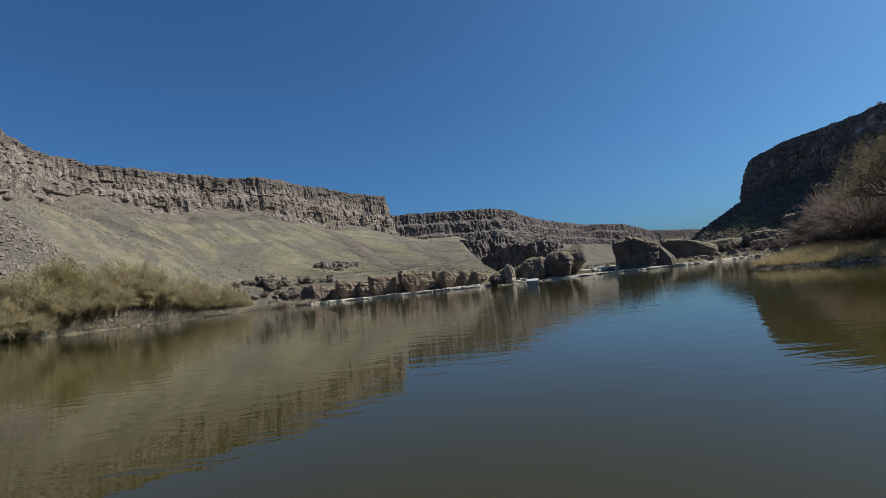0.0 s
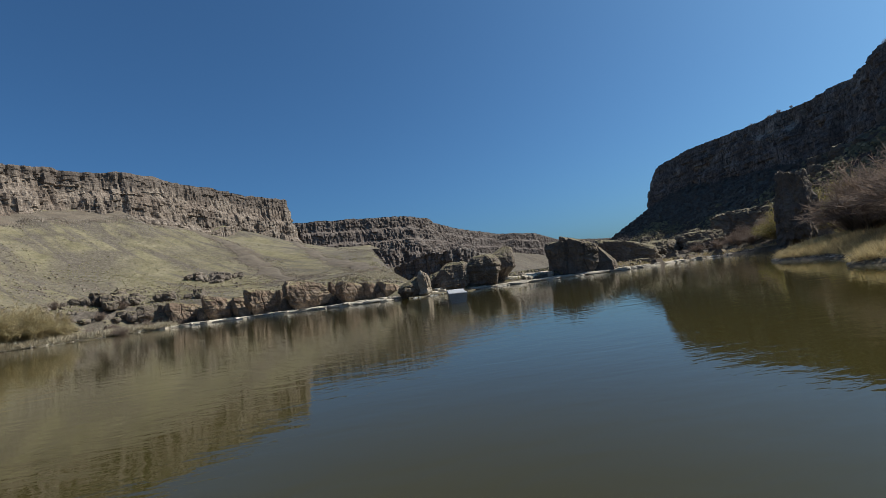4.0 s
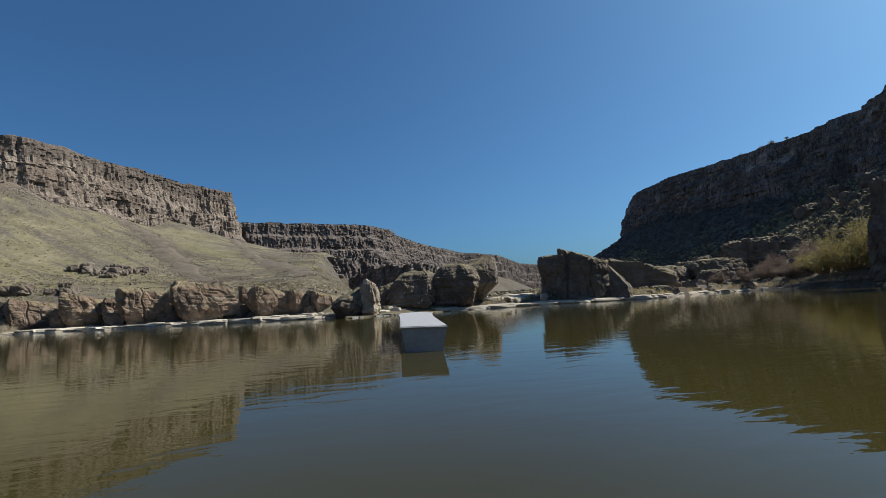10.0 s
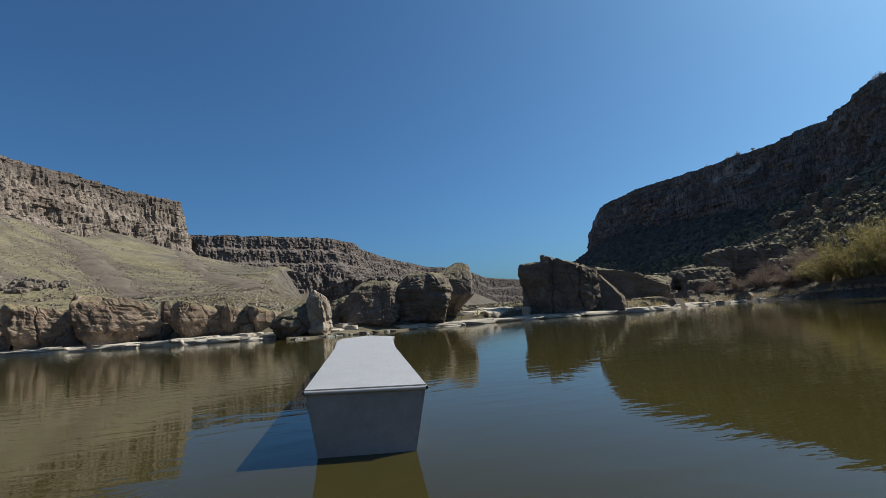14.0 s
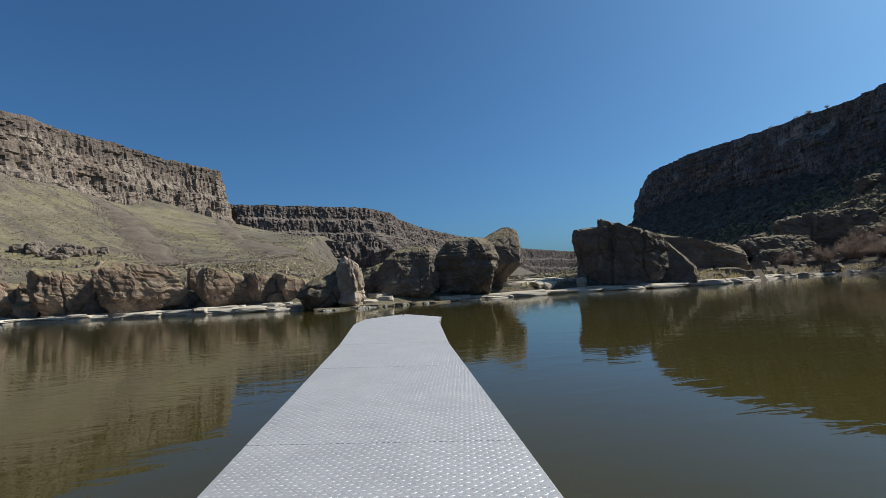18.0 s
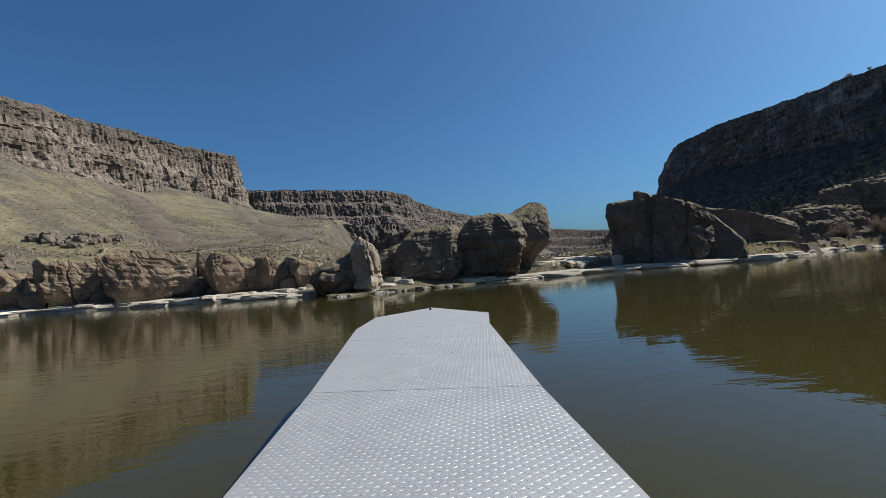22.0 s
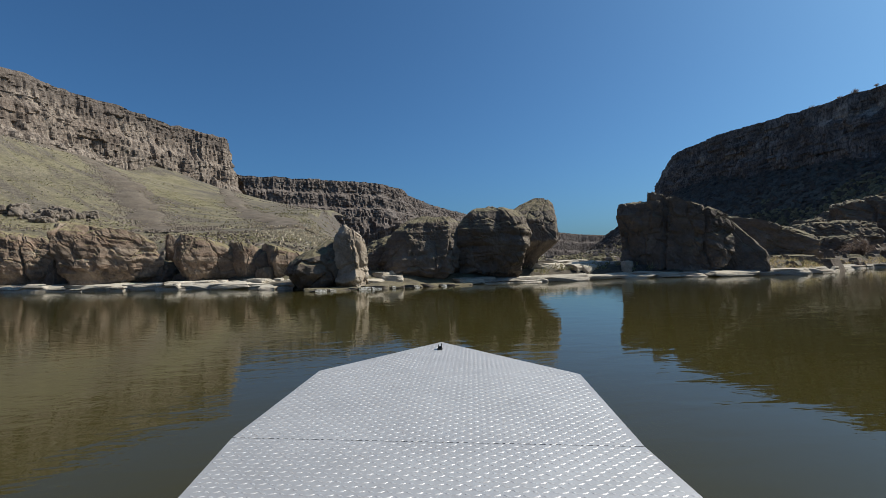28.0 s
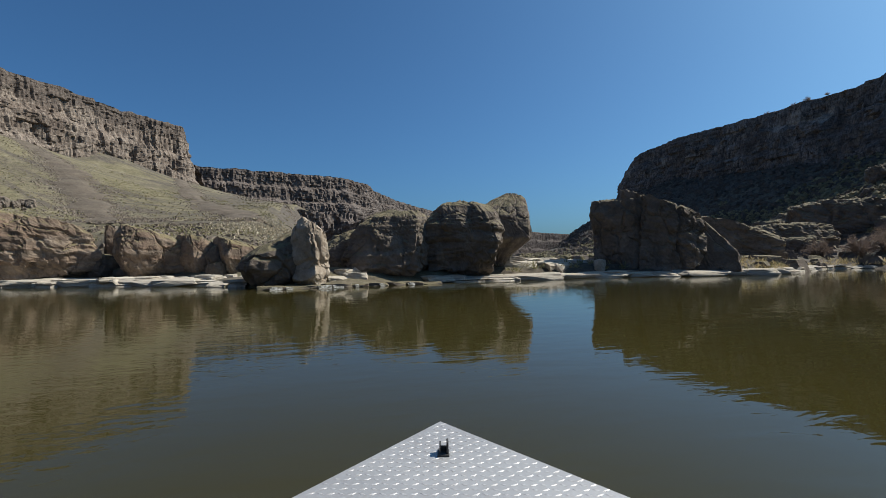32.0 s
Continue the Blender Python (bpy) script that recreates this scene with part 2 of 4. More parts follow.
WILLOW_LEAF = make_plain("willow_leaf", (0.17, 0.155, 0.042), (0.26, 0.232, 0.07), 0.6, thin=0.5)
DRY_TWIG = make_plain("dry_twig", (0.17, 0.13, 0.107), (0.255, 0.2, 0.165), 0.8, thin=0.35)
TAN_TWIG = make_plain("tan_willow_twig", (0.3, 0.245, 0.16), (0.42, 0.345, 0.23), 0.8, thin=0.35)
BARK = make_plain("grey_bark", (0.12, 0.1, 0.08), (0.21, 0.18, 0.145), 6.0, 0.95, 0.0)
PALE_GRASS = make_plain("pale_bunchgrass", (0.34, 0.3, 0.22), (0.46, 0.41, 0.31), 1.0, thin=0.3)
DRY_GRASS = make_plain("olive_bunchgrass", (0.17, 0.16, 0.075), (0.27, 0.25, 0.13), 1.0, thin=0.3)
REED = make_plain("dry_reed", (0.35, 0.285, 0.15), (0.48, 0.395, 0.225), 1.0, thin=0.4)
SAGE = make_plain("sagebrush", (0.16, 0.145, 0.085), (0.23, 0.205, 0.125), 1.2, thin=0.2)
TREE_BUD = make_plain("tree_bud", (0.17, 0.145, 0.075), (0.27, 0.225, 0.12), 0.7, thin=0.5)
SPRING_BUD = make_plain("olive_bud", (0.3, 0.26, 0.13), (0.44, 0.375, 0.21), 0.7, thin=0.5)

# ---- plan ----
# water's edge round the pool, then on behind the camera
SHORE = [(-29, -160), (-30, -60), (-42, 0), (-55, 30), (-57, 60), (-45, 86), (-32, 101), (-23, 103), (-13, 97), (-4, 92), (4, 88.6), (8, 84.8),
         (10, 82.8), (14, 83.4), (20, 84.4), (25, 86), (29, 86.2), (34, 84.8), (39, 83.2), (45, 84), (53, 89), (59, 89), (63, 82), (61, 72), (53, 60.5),
         (42, 54), (35, 50), (31, 47), (29.2, 44.6), (29, 41), (27, 37.5), (24, 35.2), (21.6, 33.6), (21.8, 32), (23.5, 29), (24.5, 25), (25, 20), (24, 10), (26, -5), (30, -20), (30, -60), (32, -160)]
# rim of the canyon: x, y, height of the rim, height of the foot of the wall
# the sunlit side
RIM_SUNNY = [
    (-130, -170, 50, 32), (-120, -60, 50, 32), (-104, 20, 50, 30), (-88, 60, 50, 28), (-84, 72, 48, 28), (-90, 92, 47.5, 32),
    (-100, 112, 47.5, 34.5), (-104, 126, 47.5, 35), (-100, 141, 48, 35), (-93, 154, 48.5, 35), (-80, 175, 49, 35), (-65, 189, 50, 34.5),
    (-56, 211, 50, 33), (-40, 235, 50, 30), (-27, 252, 50, 27), (-31, 270, 50, 27),
]
# the far bends
RIM_FAR = [
    (-60, 310, 54, 30), (-70, 370, 60, 34), (-49, 398, 62, 39), (-14, 406, 62, 39), (18, 415, 62, 39), (48, 427, 62, 39),
    (66, 448, 62, 39), (80, 490, 62, 39), (130, 583, 62, 38), (200, 684, 62, 38), (276, 745, 62, 32), (410, 970, 62, 12),
    (605, 1150, 62, 5), (800, 1260, 62, 4), (980, 1160, 62, 5), (860, 860, 56, 28),
]
# the shaded side
RIM_SHADED = [
    (560, 600, 52, 26), (330, 400, 48, 26), (200, 290, 43, 26), (164, 258, 39, 25), (153, 238, 41, 26), (149.5, 226, 44.5, 28), (148, 207, 45.2, 29),
    (146, 166, 43.5, 28), (144, 143, 43, 27), (138, 124, 42.5, 27), (124, 103, 42.5, 27), (112, 84, 43, 27), (100, 55, 43, 26),
    (95, 20, 43, 26), (98, -60, 43, 26), (110, -170, 43, 26),
]
RIM = RIM_SUNNY + RIM_FAR + RIM_SHADED


def seg_dist(px, py, pts, closed=True):
    """Distance from grid points to a polyline, and the place along it."""
    best = np.full(px.shape, 1e9)
    where = np.zeros(px.shape)
    n = len(pts)
    for i in range(n if closed else n - 1):
        (ax, ay), (bx, by) = pts[i][:2], pts[(i + 1) % n][:2]
        dx, dy = bx - ax, by - ay
        k = np.clip(((px - ax) * dx + (py - ay) * dy) / (dx * dx + dy * dy + 1e-9), 0, 1)
        d = np.hypot(px - ax - k * dx, py - ay - k * dy)
        near = d < best
        best[near], where[near] = d[near], i + k[near]
    return best, where


def inside(px, py, pts):
    res = np.zeros(px.shape, bool)
    n = len(pts)
    for i in range(n):
        (ax, ay), (bx, by) = pts[i][:2], pts[(i + 1) % n][:2]
        if ay != by:
            cross = ((ay > py) != (by > py)) & (px < (bx - ax) * (py - ay) / (by - ay) + ax)
            res ^= cross
    return res


def wave(px, py, scale, seed=0.0, octaves=4):
    """Smooth value noise on arrays, about -1 to 1."""
    total, amp, norm = np.zeros(px.shape), 1.0, 0.0
    for o in range(octaves):
        fx, fy = px / scale * 2**o + seed * 17.3 + o * 5.1, py / scale * 2**o + seed * 7.7 + o * 3.3
        ix, iy = np.floor(fx), np.floor(fy)
        ux, uy = fx - ix, fy - iy
        ux, uy = ux * ux * (3 - 2 * ux), uy * uy * (3 - 2 * uy)

        def cell(a, b):
            s = np.sin(a * 127.1 + b * 311.7 + seed * 13.7) * 43758.5453
            return (s - np.floor(s)) * 2 - 1
        v = (cell(ix, iy) * (1 - ux) + cell(ix + 1, iy) * ux) * (1 - uy) + (cell(ix, iy + 1) * (1 - ux) + cell(ix + 1, iy + 1) * ux) * uy
        total += v * amp
        norm += amp
        amp *= 0.5
    return total / norm


def smax(a, b, k=3.0):
    return 0.5 * (a + b + np.sqrt((a - b) ** 2 + k * k))


def land(px, py):
    """Height of the ground."""
    px, py = np.asarray(px, float), np.asarray(py, float)
    dw, _ = seg_dist(px, py, SHORE)
    dr, at = seg_dist(px, py, RIM)
    wet, low = inside(px, py, SHORE), inside(px, py, RIM) | (dr < 5.0)
    foot = np.interp(at, range(len(RIM)), [p[3] for p in RIM])
    top = np.interp(at, range(len(RIM)), [p[2] for p in RIM])
    s = dw / (dw + dr + 1e-6)
    fans = 2.2 * wave(px, py, 34, 4.0, 3)
    left = foot * np.interp(s, [0, 0.03, 0.1, 0.3, 0.5, 0.75, 1.0], [0.0, 0.045, 0.11, 0.21, 0.4, 0.7, 1.0])
    right = smax(0.03 + 0.17 * np.clip(dw / 3, 0, 1) + 0.07 * np.clip(dw, 0, 60) + np.clip(dw / 9, 0, 1) * 1.3 * np.abs(wave(px, py, 11, 6.0, 3)), foot + np.interp(py, [175, 205], [0, 2.0]) - np.interp(py, [90, 150, 200], [0.62, 0.66, 0.62]) * dr + fans, 2.0)
    far = smax(0.4 + 0.006 * np.clip(py - 95, 0, 300) + 0.001 * np.clip(py - 395, 0, 2000), foot - (0.52 + 0.14 * np.clip((px - 60) / 40, 0, 1) * np.clip((330 - py) / 40, 0, 1)) * dr + fans, 4.0)
    edge = np.interp(py, [40, 56, 90, 400, 1300], [5, 32, 40, 200, 1100])
    wr = np.clip((px - edge) / 10, 0, 1)
    wf = np.clip((py - 80) / 8, 0, 1) * np.clip((px - 6 - 0.02 * np.clip(py - 90, 0, 400)) / 9, 0, 1)
    h = left * (1 - wf) + far * wf
    h = h * (1 - wr) + right * wr
    h += np.clip(dw / 12, 0, 1) * (0.45 * wave(px, py, 12, 1.0) + 1.3 * wave(px, py, 55, 2.0, 3) * np.clip(dw / 40, 0, 1)) * (1 - 0.6 * wf)
    # talus cones against the walls
    h += 5.0 * np.clip(wave(at * 1.7, at * 0, 1.0, 9.0, 2) + 0.1, 0, 0.8) * np.clip(1 - dr / 50, 0, 1) ** 1.5 * (1 - wr) * np.clip(dw / 20, 0, 1)
    h += 0.25 * np.clip(dw / 2, 0, 1)
    flat = np.clip((py - 84) / 6, 0, 1) * np.clip((14 - px) / 4, 0, 1)
    h = np.where((flat > 0) & (dw < 8), np.minimum(h, h * (1 - flat) + flat * (0.2 + 0.8 * np.clip(dw - 4.2, 0, 9))), h)
    h = np.where(low, h, top - 0.4 + 0.5 * wave(px, py, 30, 3.0) + np.clip(dr - 5, 0, 400) * 0.004)
    return np.where(wet, -np.clip(dw * 0.35, 0, 2.2), h)


def land_at(x, y):
    return float(land(np.array([x]), np.array([y]))[0])


# ---- mesh helpers ----
def mesh_object(name, verts, faces, material, smooth=True, parent=None):
    me = bpy.data.meshes.new(name)
    me.from_pydata([tuple(v) for v in verts], [], [tuple(f) for f in faces])
    me.materials.append(material)
    if smooth:
        me.polygons.foreach_set("use_smooth", [True] * len(me.polygons))
    me.update()
    ob = new(name, me)
    if parent:
        ob.parent = parent
    return ob


def part(name, bm, material, parent, label=""):
    me = bpy.data.meshes.new(name)
    bm.to_mesh(me)
    bm.free()
    me.materials.append(material)
    ob = new(name, me)
    ob.parent = parent
    if label:
        ob["label"] = label
    return ob


def grid_faces(nu, nv, base=0, flip=False):
    f = []
    for i in range(nu - 1):
        for j in range(nv - 1):
            a = base + i * nv + j
            q = (a, a + nv, a + nv + 1, a + 1)
            f.append(q[::-1] if flip else q)
    return f


# ---- ground and water ----
def build_ground():
    xs = np.concatenate([np.linspace(-4200, -400, 14), np.linspace(-340, -140, 12), np.arange(-130, 16, 1.5), np.arange(16, 44, 0.6), np.arange(44.5, 170, 1.5), np.linspace(175, 1000, 90), np.linspace(1060, 4200, 12)])
    ys = np.concatenate([np.linspace(-4200, -400, 12), np.linspace(-340, -60, 14), np.arange(-50, 22, 1.5), np.arange(22, 56, 0.6), np.arange(56.5, 290, 1.5), np.linspace(294, 1300, 150), np.linspace(1380, 4200, 12)])
    gx, gy = np.meshgrid(xs, ys, indexing="ij")
    gz = land(gx, gy)
    verts = np.stack([gx.ravel(), gy.ravel(), gz.ravel()], 1)
    ob = mesh_object("ground", verts.tolist(), grid_faces(len(xs), len(ys)), GROUND)
    tagged(ob, "dry grassy canyon slopes with scree and bare earth", "ground", kind="structure")


build_ground()


def build_water():
    bm = bmesh.new()
    vs = [bm.verts.new((x, y, 0.0)) for x, y in ((-90, -400), (90, -400), (90, 125), (-90, 125))]
    bm.faces.new(vs)
    me = bpy.data.meshes.new("water")
    bm.to_mesh(me)
    bm.free()
    me.materials.append(WATER)
    tagged(new("water", me), "calm olive-green river water with light ripples", "river", kind="structure")


build_water()


# ---- canyon walls ----
def resample(pts, step):
    out = []
    for a, b in zip(pts, pts[1:]):
        n = max(1, int(math.hypot(b[0] - a[0], b[1] - a[1]) / step))
        for i in range(n):
            k = i / n
            out.append(tuple(a[j] * (1 - k) + b[j] * k for j in range(len(a))))
    out.append(tuple(pts[-1]))
    return out


def smooth_path(pts, rounds):
    pts = [list(p) for p in pts]
    for _ in range(rounds):
        pts = [pts[0]] + [[(a[j] + 2 * b[j] + c[j]) / 4 for j in range(len(b))] for a, b, c in zip(pts, pts[1:], pts[2:])] + [pts[-1]]
    return pts


def cell_hash(a, b, seed):
    s = np.sin(a * 127.1 + b * 311.7 + seed * 74.7) * 43758.5453
    return s - np.floor(s)


def wall_mesh(name, pts, step, vstep, material, seed, bulge=1.0, batter=3.0, ledges=3, back=8.0, crown=0.8, drop=0.6):
    """A rock wall along a path of x, y, top, foot; the face looks to the right of the path's direction."""
    path = smooth_path(resample(pts, step), 3)
    n = len(path)
    nv = max(6, int((max(p[2] - p[3] for p in path) + 6) / vstep)) + 1
    arr = np.array(path)
    tang = np.gradient(arr[:, :2], axis=0)
    tang /= np.linalg.norm(tang, axis=1)[:, None] + 1e-9
    nor = np.stack([tang[:, 1], -tang[:, 0]], 1)
    along = np.concatenate([[0], np.cumsum(np.hypot(*np.diff(arr[:, :2], axis=0).T))])
    v = np.linspace(0, 1, nv)
    U, V = np.meshgrid(along, v, indexing="ij")
    top = arr[:, 2] + crown * wave(along, along * 0, 9, seed + 5) + crown * 0.6 * wave(along, along * 0, 2.5, seed + 6, 2)
    Z = (np.minimum(arr[:, 3], land(arr[:, 0], arr[:, 1])) - 8)[:, None] * (1 - V) + top[:, None] * V
    off = bulge * 2.6 * wave(U, Z * 0.25, 22, seed, 3)
    off += bulge * 1.1 * np.abs(wave(U, Z * 0.2, 9, seed + 1, 3))
    for k, (w, h, amp) in enumerate(((9.0, 15.0, 1.7), (3.6, 9.0, 1.2), (1.7, 4.0, 1.1), (0.85, 1.8, 0.9))):
        uu = U + 0.35 * w * wave(U, Z, w * 2.2, seed + 30 + k, 2)
        col = np.floor(uu / w)
        row = np.floor(Z / h + 5 * cell_hash(col, col * 0 + k, seed))
        off += bulge * amp * (cell_hash(col, row, seed + k) - 0.5)
    off += bulge * 0.3 * wave(U, Z, 1.2, seed + 3, 3)
    off -= bulge * 6.0 * np.clip(wave(U, Z * 0.6, 14, seed + 40, 3) - 0.36, 0, 0.3) + bulge * 1.6 * np.clip(wave(U, Z * 0.6, 3.2, seed + 41, 2) - 0.3, 0, 0.4)
    crack = np.clip(0.1 - np.abs(wave(U, Z * 0.12, 9.0, seed + 9, 2)), 0, 1) / 0.1
    off -= bulge * 1.2 * crack
    for k in range(ledges):
        zk = (k + 1) / (ledges + 1) + 0.07 * wave(U, U * 0, 30, seed + 20 + k, 2)
        off += (batter / (ledges + 1)) * 0.8 / (1 + np.exp((V - zk) * 60))
    # thin beds near the rim
    bed = np.floor((top[:, None] - Z) / 1.3 + 0.6 * wave(U, U * 0, 25, seed + 50, 2))
    off += bulge * 0.9 * (cell_hash(bed, bed * 0 + 2, seed) - 0.5) * np.clip(1 - (top[:, None] - Z) / 6.0, 0, 1)
    off *= 1 - 0.45 * V**8
    off += batter * 0.35 * (1 - V)
    X = arr[:, 0][:, None] + nor[:, 0][:, None] * off
    Y = arr[:, 1][:, None] + nor[:, 1][:, None] * off
    verts = np.stack([X, Y, Z], 2)
    lip = verts[:, -1:, :].copy()
    lip[:, 0, :2] -= nor * back
    lip[:, 0, 2] -= drop
    mid = verts[:, -1:, :].copy()
    mid[:, 0, :2] -= nor * back * 0.3
    mid[:, 0, 2] += 0.4 * wave(along, along * 0, 3, seed + 8, 2)
    verts = np.concatenate([verts, mid, lip], 1)
    return mesh_object(name, verts.reshape(-1, 3).tolist(), grid_faces(n, nv + 2, flip=False), material, smooth=False)


def rim_part(i0, i1):
    return [RIM[i] for i in range(i0, i1 + 1)]


tagged(wall_mesh("cliff", rim_part(2, 16), 0.4, 0.4, CLIFF_LIT, 1.0, 0.75, 6.0, 2, 9.0, 0.7), "sunlit brown basalt cliff with vertical joints and ledges", "cliff", kind="structure")
tagged(wall_mesh("cliff", rim_part(15, 31), 0.9, 0.6, CLIFF_FAR, 2.0, 1.0, 15.0, 2, 16.0, 0.9), "distant stepped basalt canyon wall, its partial shade put into the colour", "cliff", kind="structure")
tagged(wall_mesh("cliff", rim_part(31, 47), 0.8, 0.6, CLIFF_SHADED, 3.0, 1.0, 5.0, 3, 8.0, 0.35), "shaded basalt cliff above a steep slope, shade partly in its colour", "cliff", kind="structure")
tagged(wall_mesh("rock_band", [(22, 302, 14, 9), (34, 296, 18.5, 9), (46, 290, 20, 8.5), (60, 288, 20.5, 8), (72, 296, 17, 8), (80, 312, 13, 9)], 0.8, 0.6, CLIFF_SHADED, 5.0, 1.4, 2.0, 2, 10.0, 2.0),
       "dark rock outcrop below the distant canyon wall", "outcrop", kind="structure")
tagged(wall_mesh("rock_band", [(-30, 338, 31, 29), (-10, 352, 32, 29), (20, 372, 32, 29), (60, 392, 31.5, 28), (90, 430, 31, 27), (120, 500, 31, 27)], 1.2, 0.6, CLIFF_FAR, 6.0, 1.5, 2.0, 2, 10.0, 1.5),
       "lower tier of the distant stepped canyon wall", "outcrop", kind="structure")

for band in ([(-47.5, 203), (-45, 207), (-41, 213.5), (-37, 219.5)], [(-34.5, 222), (-31, 228), (-26, 235.5), (-20.5, 243)]):
    path = [(x, y, land_at(x, y) + (3.0 if 0 < k < 3 else 0.5), land_at(x, y) - 1) for k, (x, y) in enumerate(band)]
    tagged(wall_mesh("rock_band", path, 0.35, 0.3, CLIFF_LIT, 8.0 + band[0][1], 0.8, 1.0, 1, 3.5, 1.0, 2.4), "low broken tier of basalt below the sunlit cliff", "outcrop", kind="structure")


# ---- boulders ----
def rock_mesh(size, seed, block=0.6, cuts=34, rough=0.07, strata=0.02, undercut=0.0, under_h=0.35, lean=(0.0, 0.0), taper=0.0, shear=0.0, cracks=0.04, planes=16, chisel=(0.74, 0.97), seams=0, profile=None):
    """A weathered rock standing on z = 0, of that length, depth and height; block: 0 for a cube, 1 for a ball; planes: flats broken off it; seams: upright cracks."""
    bm = bmesh.new()
    bmesh.ops.create_cube(bm, size=2.0)
    bmesh.ops.subdivide_edges(bm, edges=bm.edges[:], cuts=cuts, use_grid_fill=True)
    off = Vector((seed * 3.1, seed * 1.7, seed * 5.3))
    s3 = Vector(size) / 4.0
    rnd = random.Random(int(seed * 97))
    flats = []
    for _ in range(planes):
        n = Vector((rnd.gauss(0, 1), rnd.gauss(0, 1), rnd.gauss(0, 0.8))).normalized()
        reach = (abs(n.x) + abs(n.y) + abs(n.z)) * (1 - block) + 1.12 * block
        flats.append((n, max(0.8, reach * rnd.uniform(*chisel))))
    lines = [((k + rnd.uniform(0.25, 0.75)) / seams * 2 - 1, rnd.uniform(0.5, 1.0)) for k in range(seams)]
    for v in bm.verts:
        p = v.co.copy()
        q = p.lerp(p.normalized() * 1.12, min(1.0, block * 1.15))
        for n, d in flats:
            over = q.dot(n) - d
            if over > 0:
                q = q - n * over * 0.92
        w3 = Vector((q.x * s3.x, q.y * s3.y, q.z * s3.z))
        n1 = noise.fractal(w3 * 0.9 + off, 0.9, 2.1, 3)
        n2 = noise.fractal(w3 * 3.2 + off * 2, 0.8, 2.2, 4)
        warp = Vector((0.25 * n1, 0.25 * n2, 0.2 * n1))
        dist, near = noise.voronoi(Vector((w3.x * 1.5, w3.y * 1.5, w3.z * 1.2)) + off + warp)
        gap = max(0.0, 0.1 - (dist[1] - dist[0])) / 0.1
        facet = noise.noise(near[0] * 3.7)
        lay = noise.noise(Vector((w3.x * 0.35, w3.y * 0.35, w3.z * 5 + 0.8 * n1)) + off)
        lay += 0.6 * noise.noise(Vector((w3.x * 0.5, w3.y * 0.5, w3.z * 13 + 1.5 * n1)) + off)
        side = 1.0 - min(1.0, max(0.0, q.z - 0.6) * 2.5)
        k = 1 + rough * n1 + rough * 0.4 * n2 + rough * 0.35 * facet + strata * side * lay - cracks * gap
        for at, deep in lines:
            k -= 0.14 * deep * max(0.0, 1 - abs(q.x - at - 0.16 * noise.noise(Vector((0, at * 9, q.z * 1.3)) + off)) / 0.05)
        q *= k
        z = (q.z + 1) / 2
        w = 1 - taper * max(0.0, z) - undercut * max(0.0, under_h - z) / under_h
        x, y = q.x * w + lean[0] * z, q.y * w + lean[1] * z
        if profile:
            zz = min(1.0, max(0.0, z))
            w = float(np.interp(zz, [c[0] for c in profile], [c[1] for c in profile]))
            x, y = q.x * w + float(np.interp(zz, [c[0] for c in profile], [c[2] for c in profile])), q.y * w
        z += shear * q.x * max(0.0, z)
        v.co = Vector((x * size[0] / 2, y * size[1] / 2, max(-0.08, z) * size[2]))
    return bm


def rock(name, loc, size, seed, material, turn=0.0, label="", category="boulder", group="", **shape):
    bm = rock_mesh(size, seed, **shape)
    me = bpy.data.meshes.new(name)
    bm.to_mesh(me)
    bm.free()
    me.materials.append(material)
    ob = new(name, me)
    ob.matrix_world = pose(*loc, 0, 0, turn)
    return tagged(ob, label, category, group)


# the pale-faced rock, the cluster of great boulders, the cracked block and the rocks behind it
rock("boulder", (9.75, 84.3, 0.0), (3.9, 3.4, 2.95), 1.0, BOULDER, 14, "dark brown boulder beside a pale-faced rock", block=0.2, undercut=0.1, rough=0.13, shear=0.2, cracks=0.1, planes=26, chisel=(0.66, 0.93), cuts=40,
     profile=((0, 0.98, 0.0), (0.4, 1.0, 0.0), (0.7, 0.9, 0.06), (0.9, 0.72, 0.18), (1, 0.5, 0.26)))
rock("boulder", (11.2, 83.1, 0.0), (1.65, 1.9, 3.2), 2.0, PALE_ROCK, 52, "upright rock with a sunlit pale face", block=0.06, rough=0.22, planes=30, chisel=(0.62, 0.93), cracks=0.16, cuts=44,
     profile=((0, 1.1, 0.06), (0.3, 1.03, 0.04), (0.6, 0.96, -0.02), (0.82, 0.88, -0.1), (0.93, 0.74, -0.2), (1, 0.55, -0.3)))
rock("boulder", (14.0, 88.2, 0.1), (4.2, 3.6, 3.0), 12.0, BOULDER, -10, "smaller brown boulder standing behind the great ones", block=0.22, shear=0.12, planes=22, chisel=(0.64, 0.92), rough=0.12)
rock("boulder", (15.95, 86.4, 0.0), (5.3, 4.6, 4.25), 3.0, BOULDER, -14, "rounded brown boulder with a grassy top", block=0.2, cuts=52, undercut=0.1, rough=0.1, strata=0.045, cracks=0.04, planes=22, chisel=(0.7, 0.95),
     profile=((0, 0.98, -0.03), (0.3, 0.97, -0.02), (0.55, 0.92, 0.06), (0.75, 0.84, 0.12), (0.9, 0.72, 0.18), (1, 0.5, 0.22)))
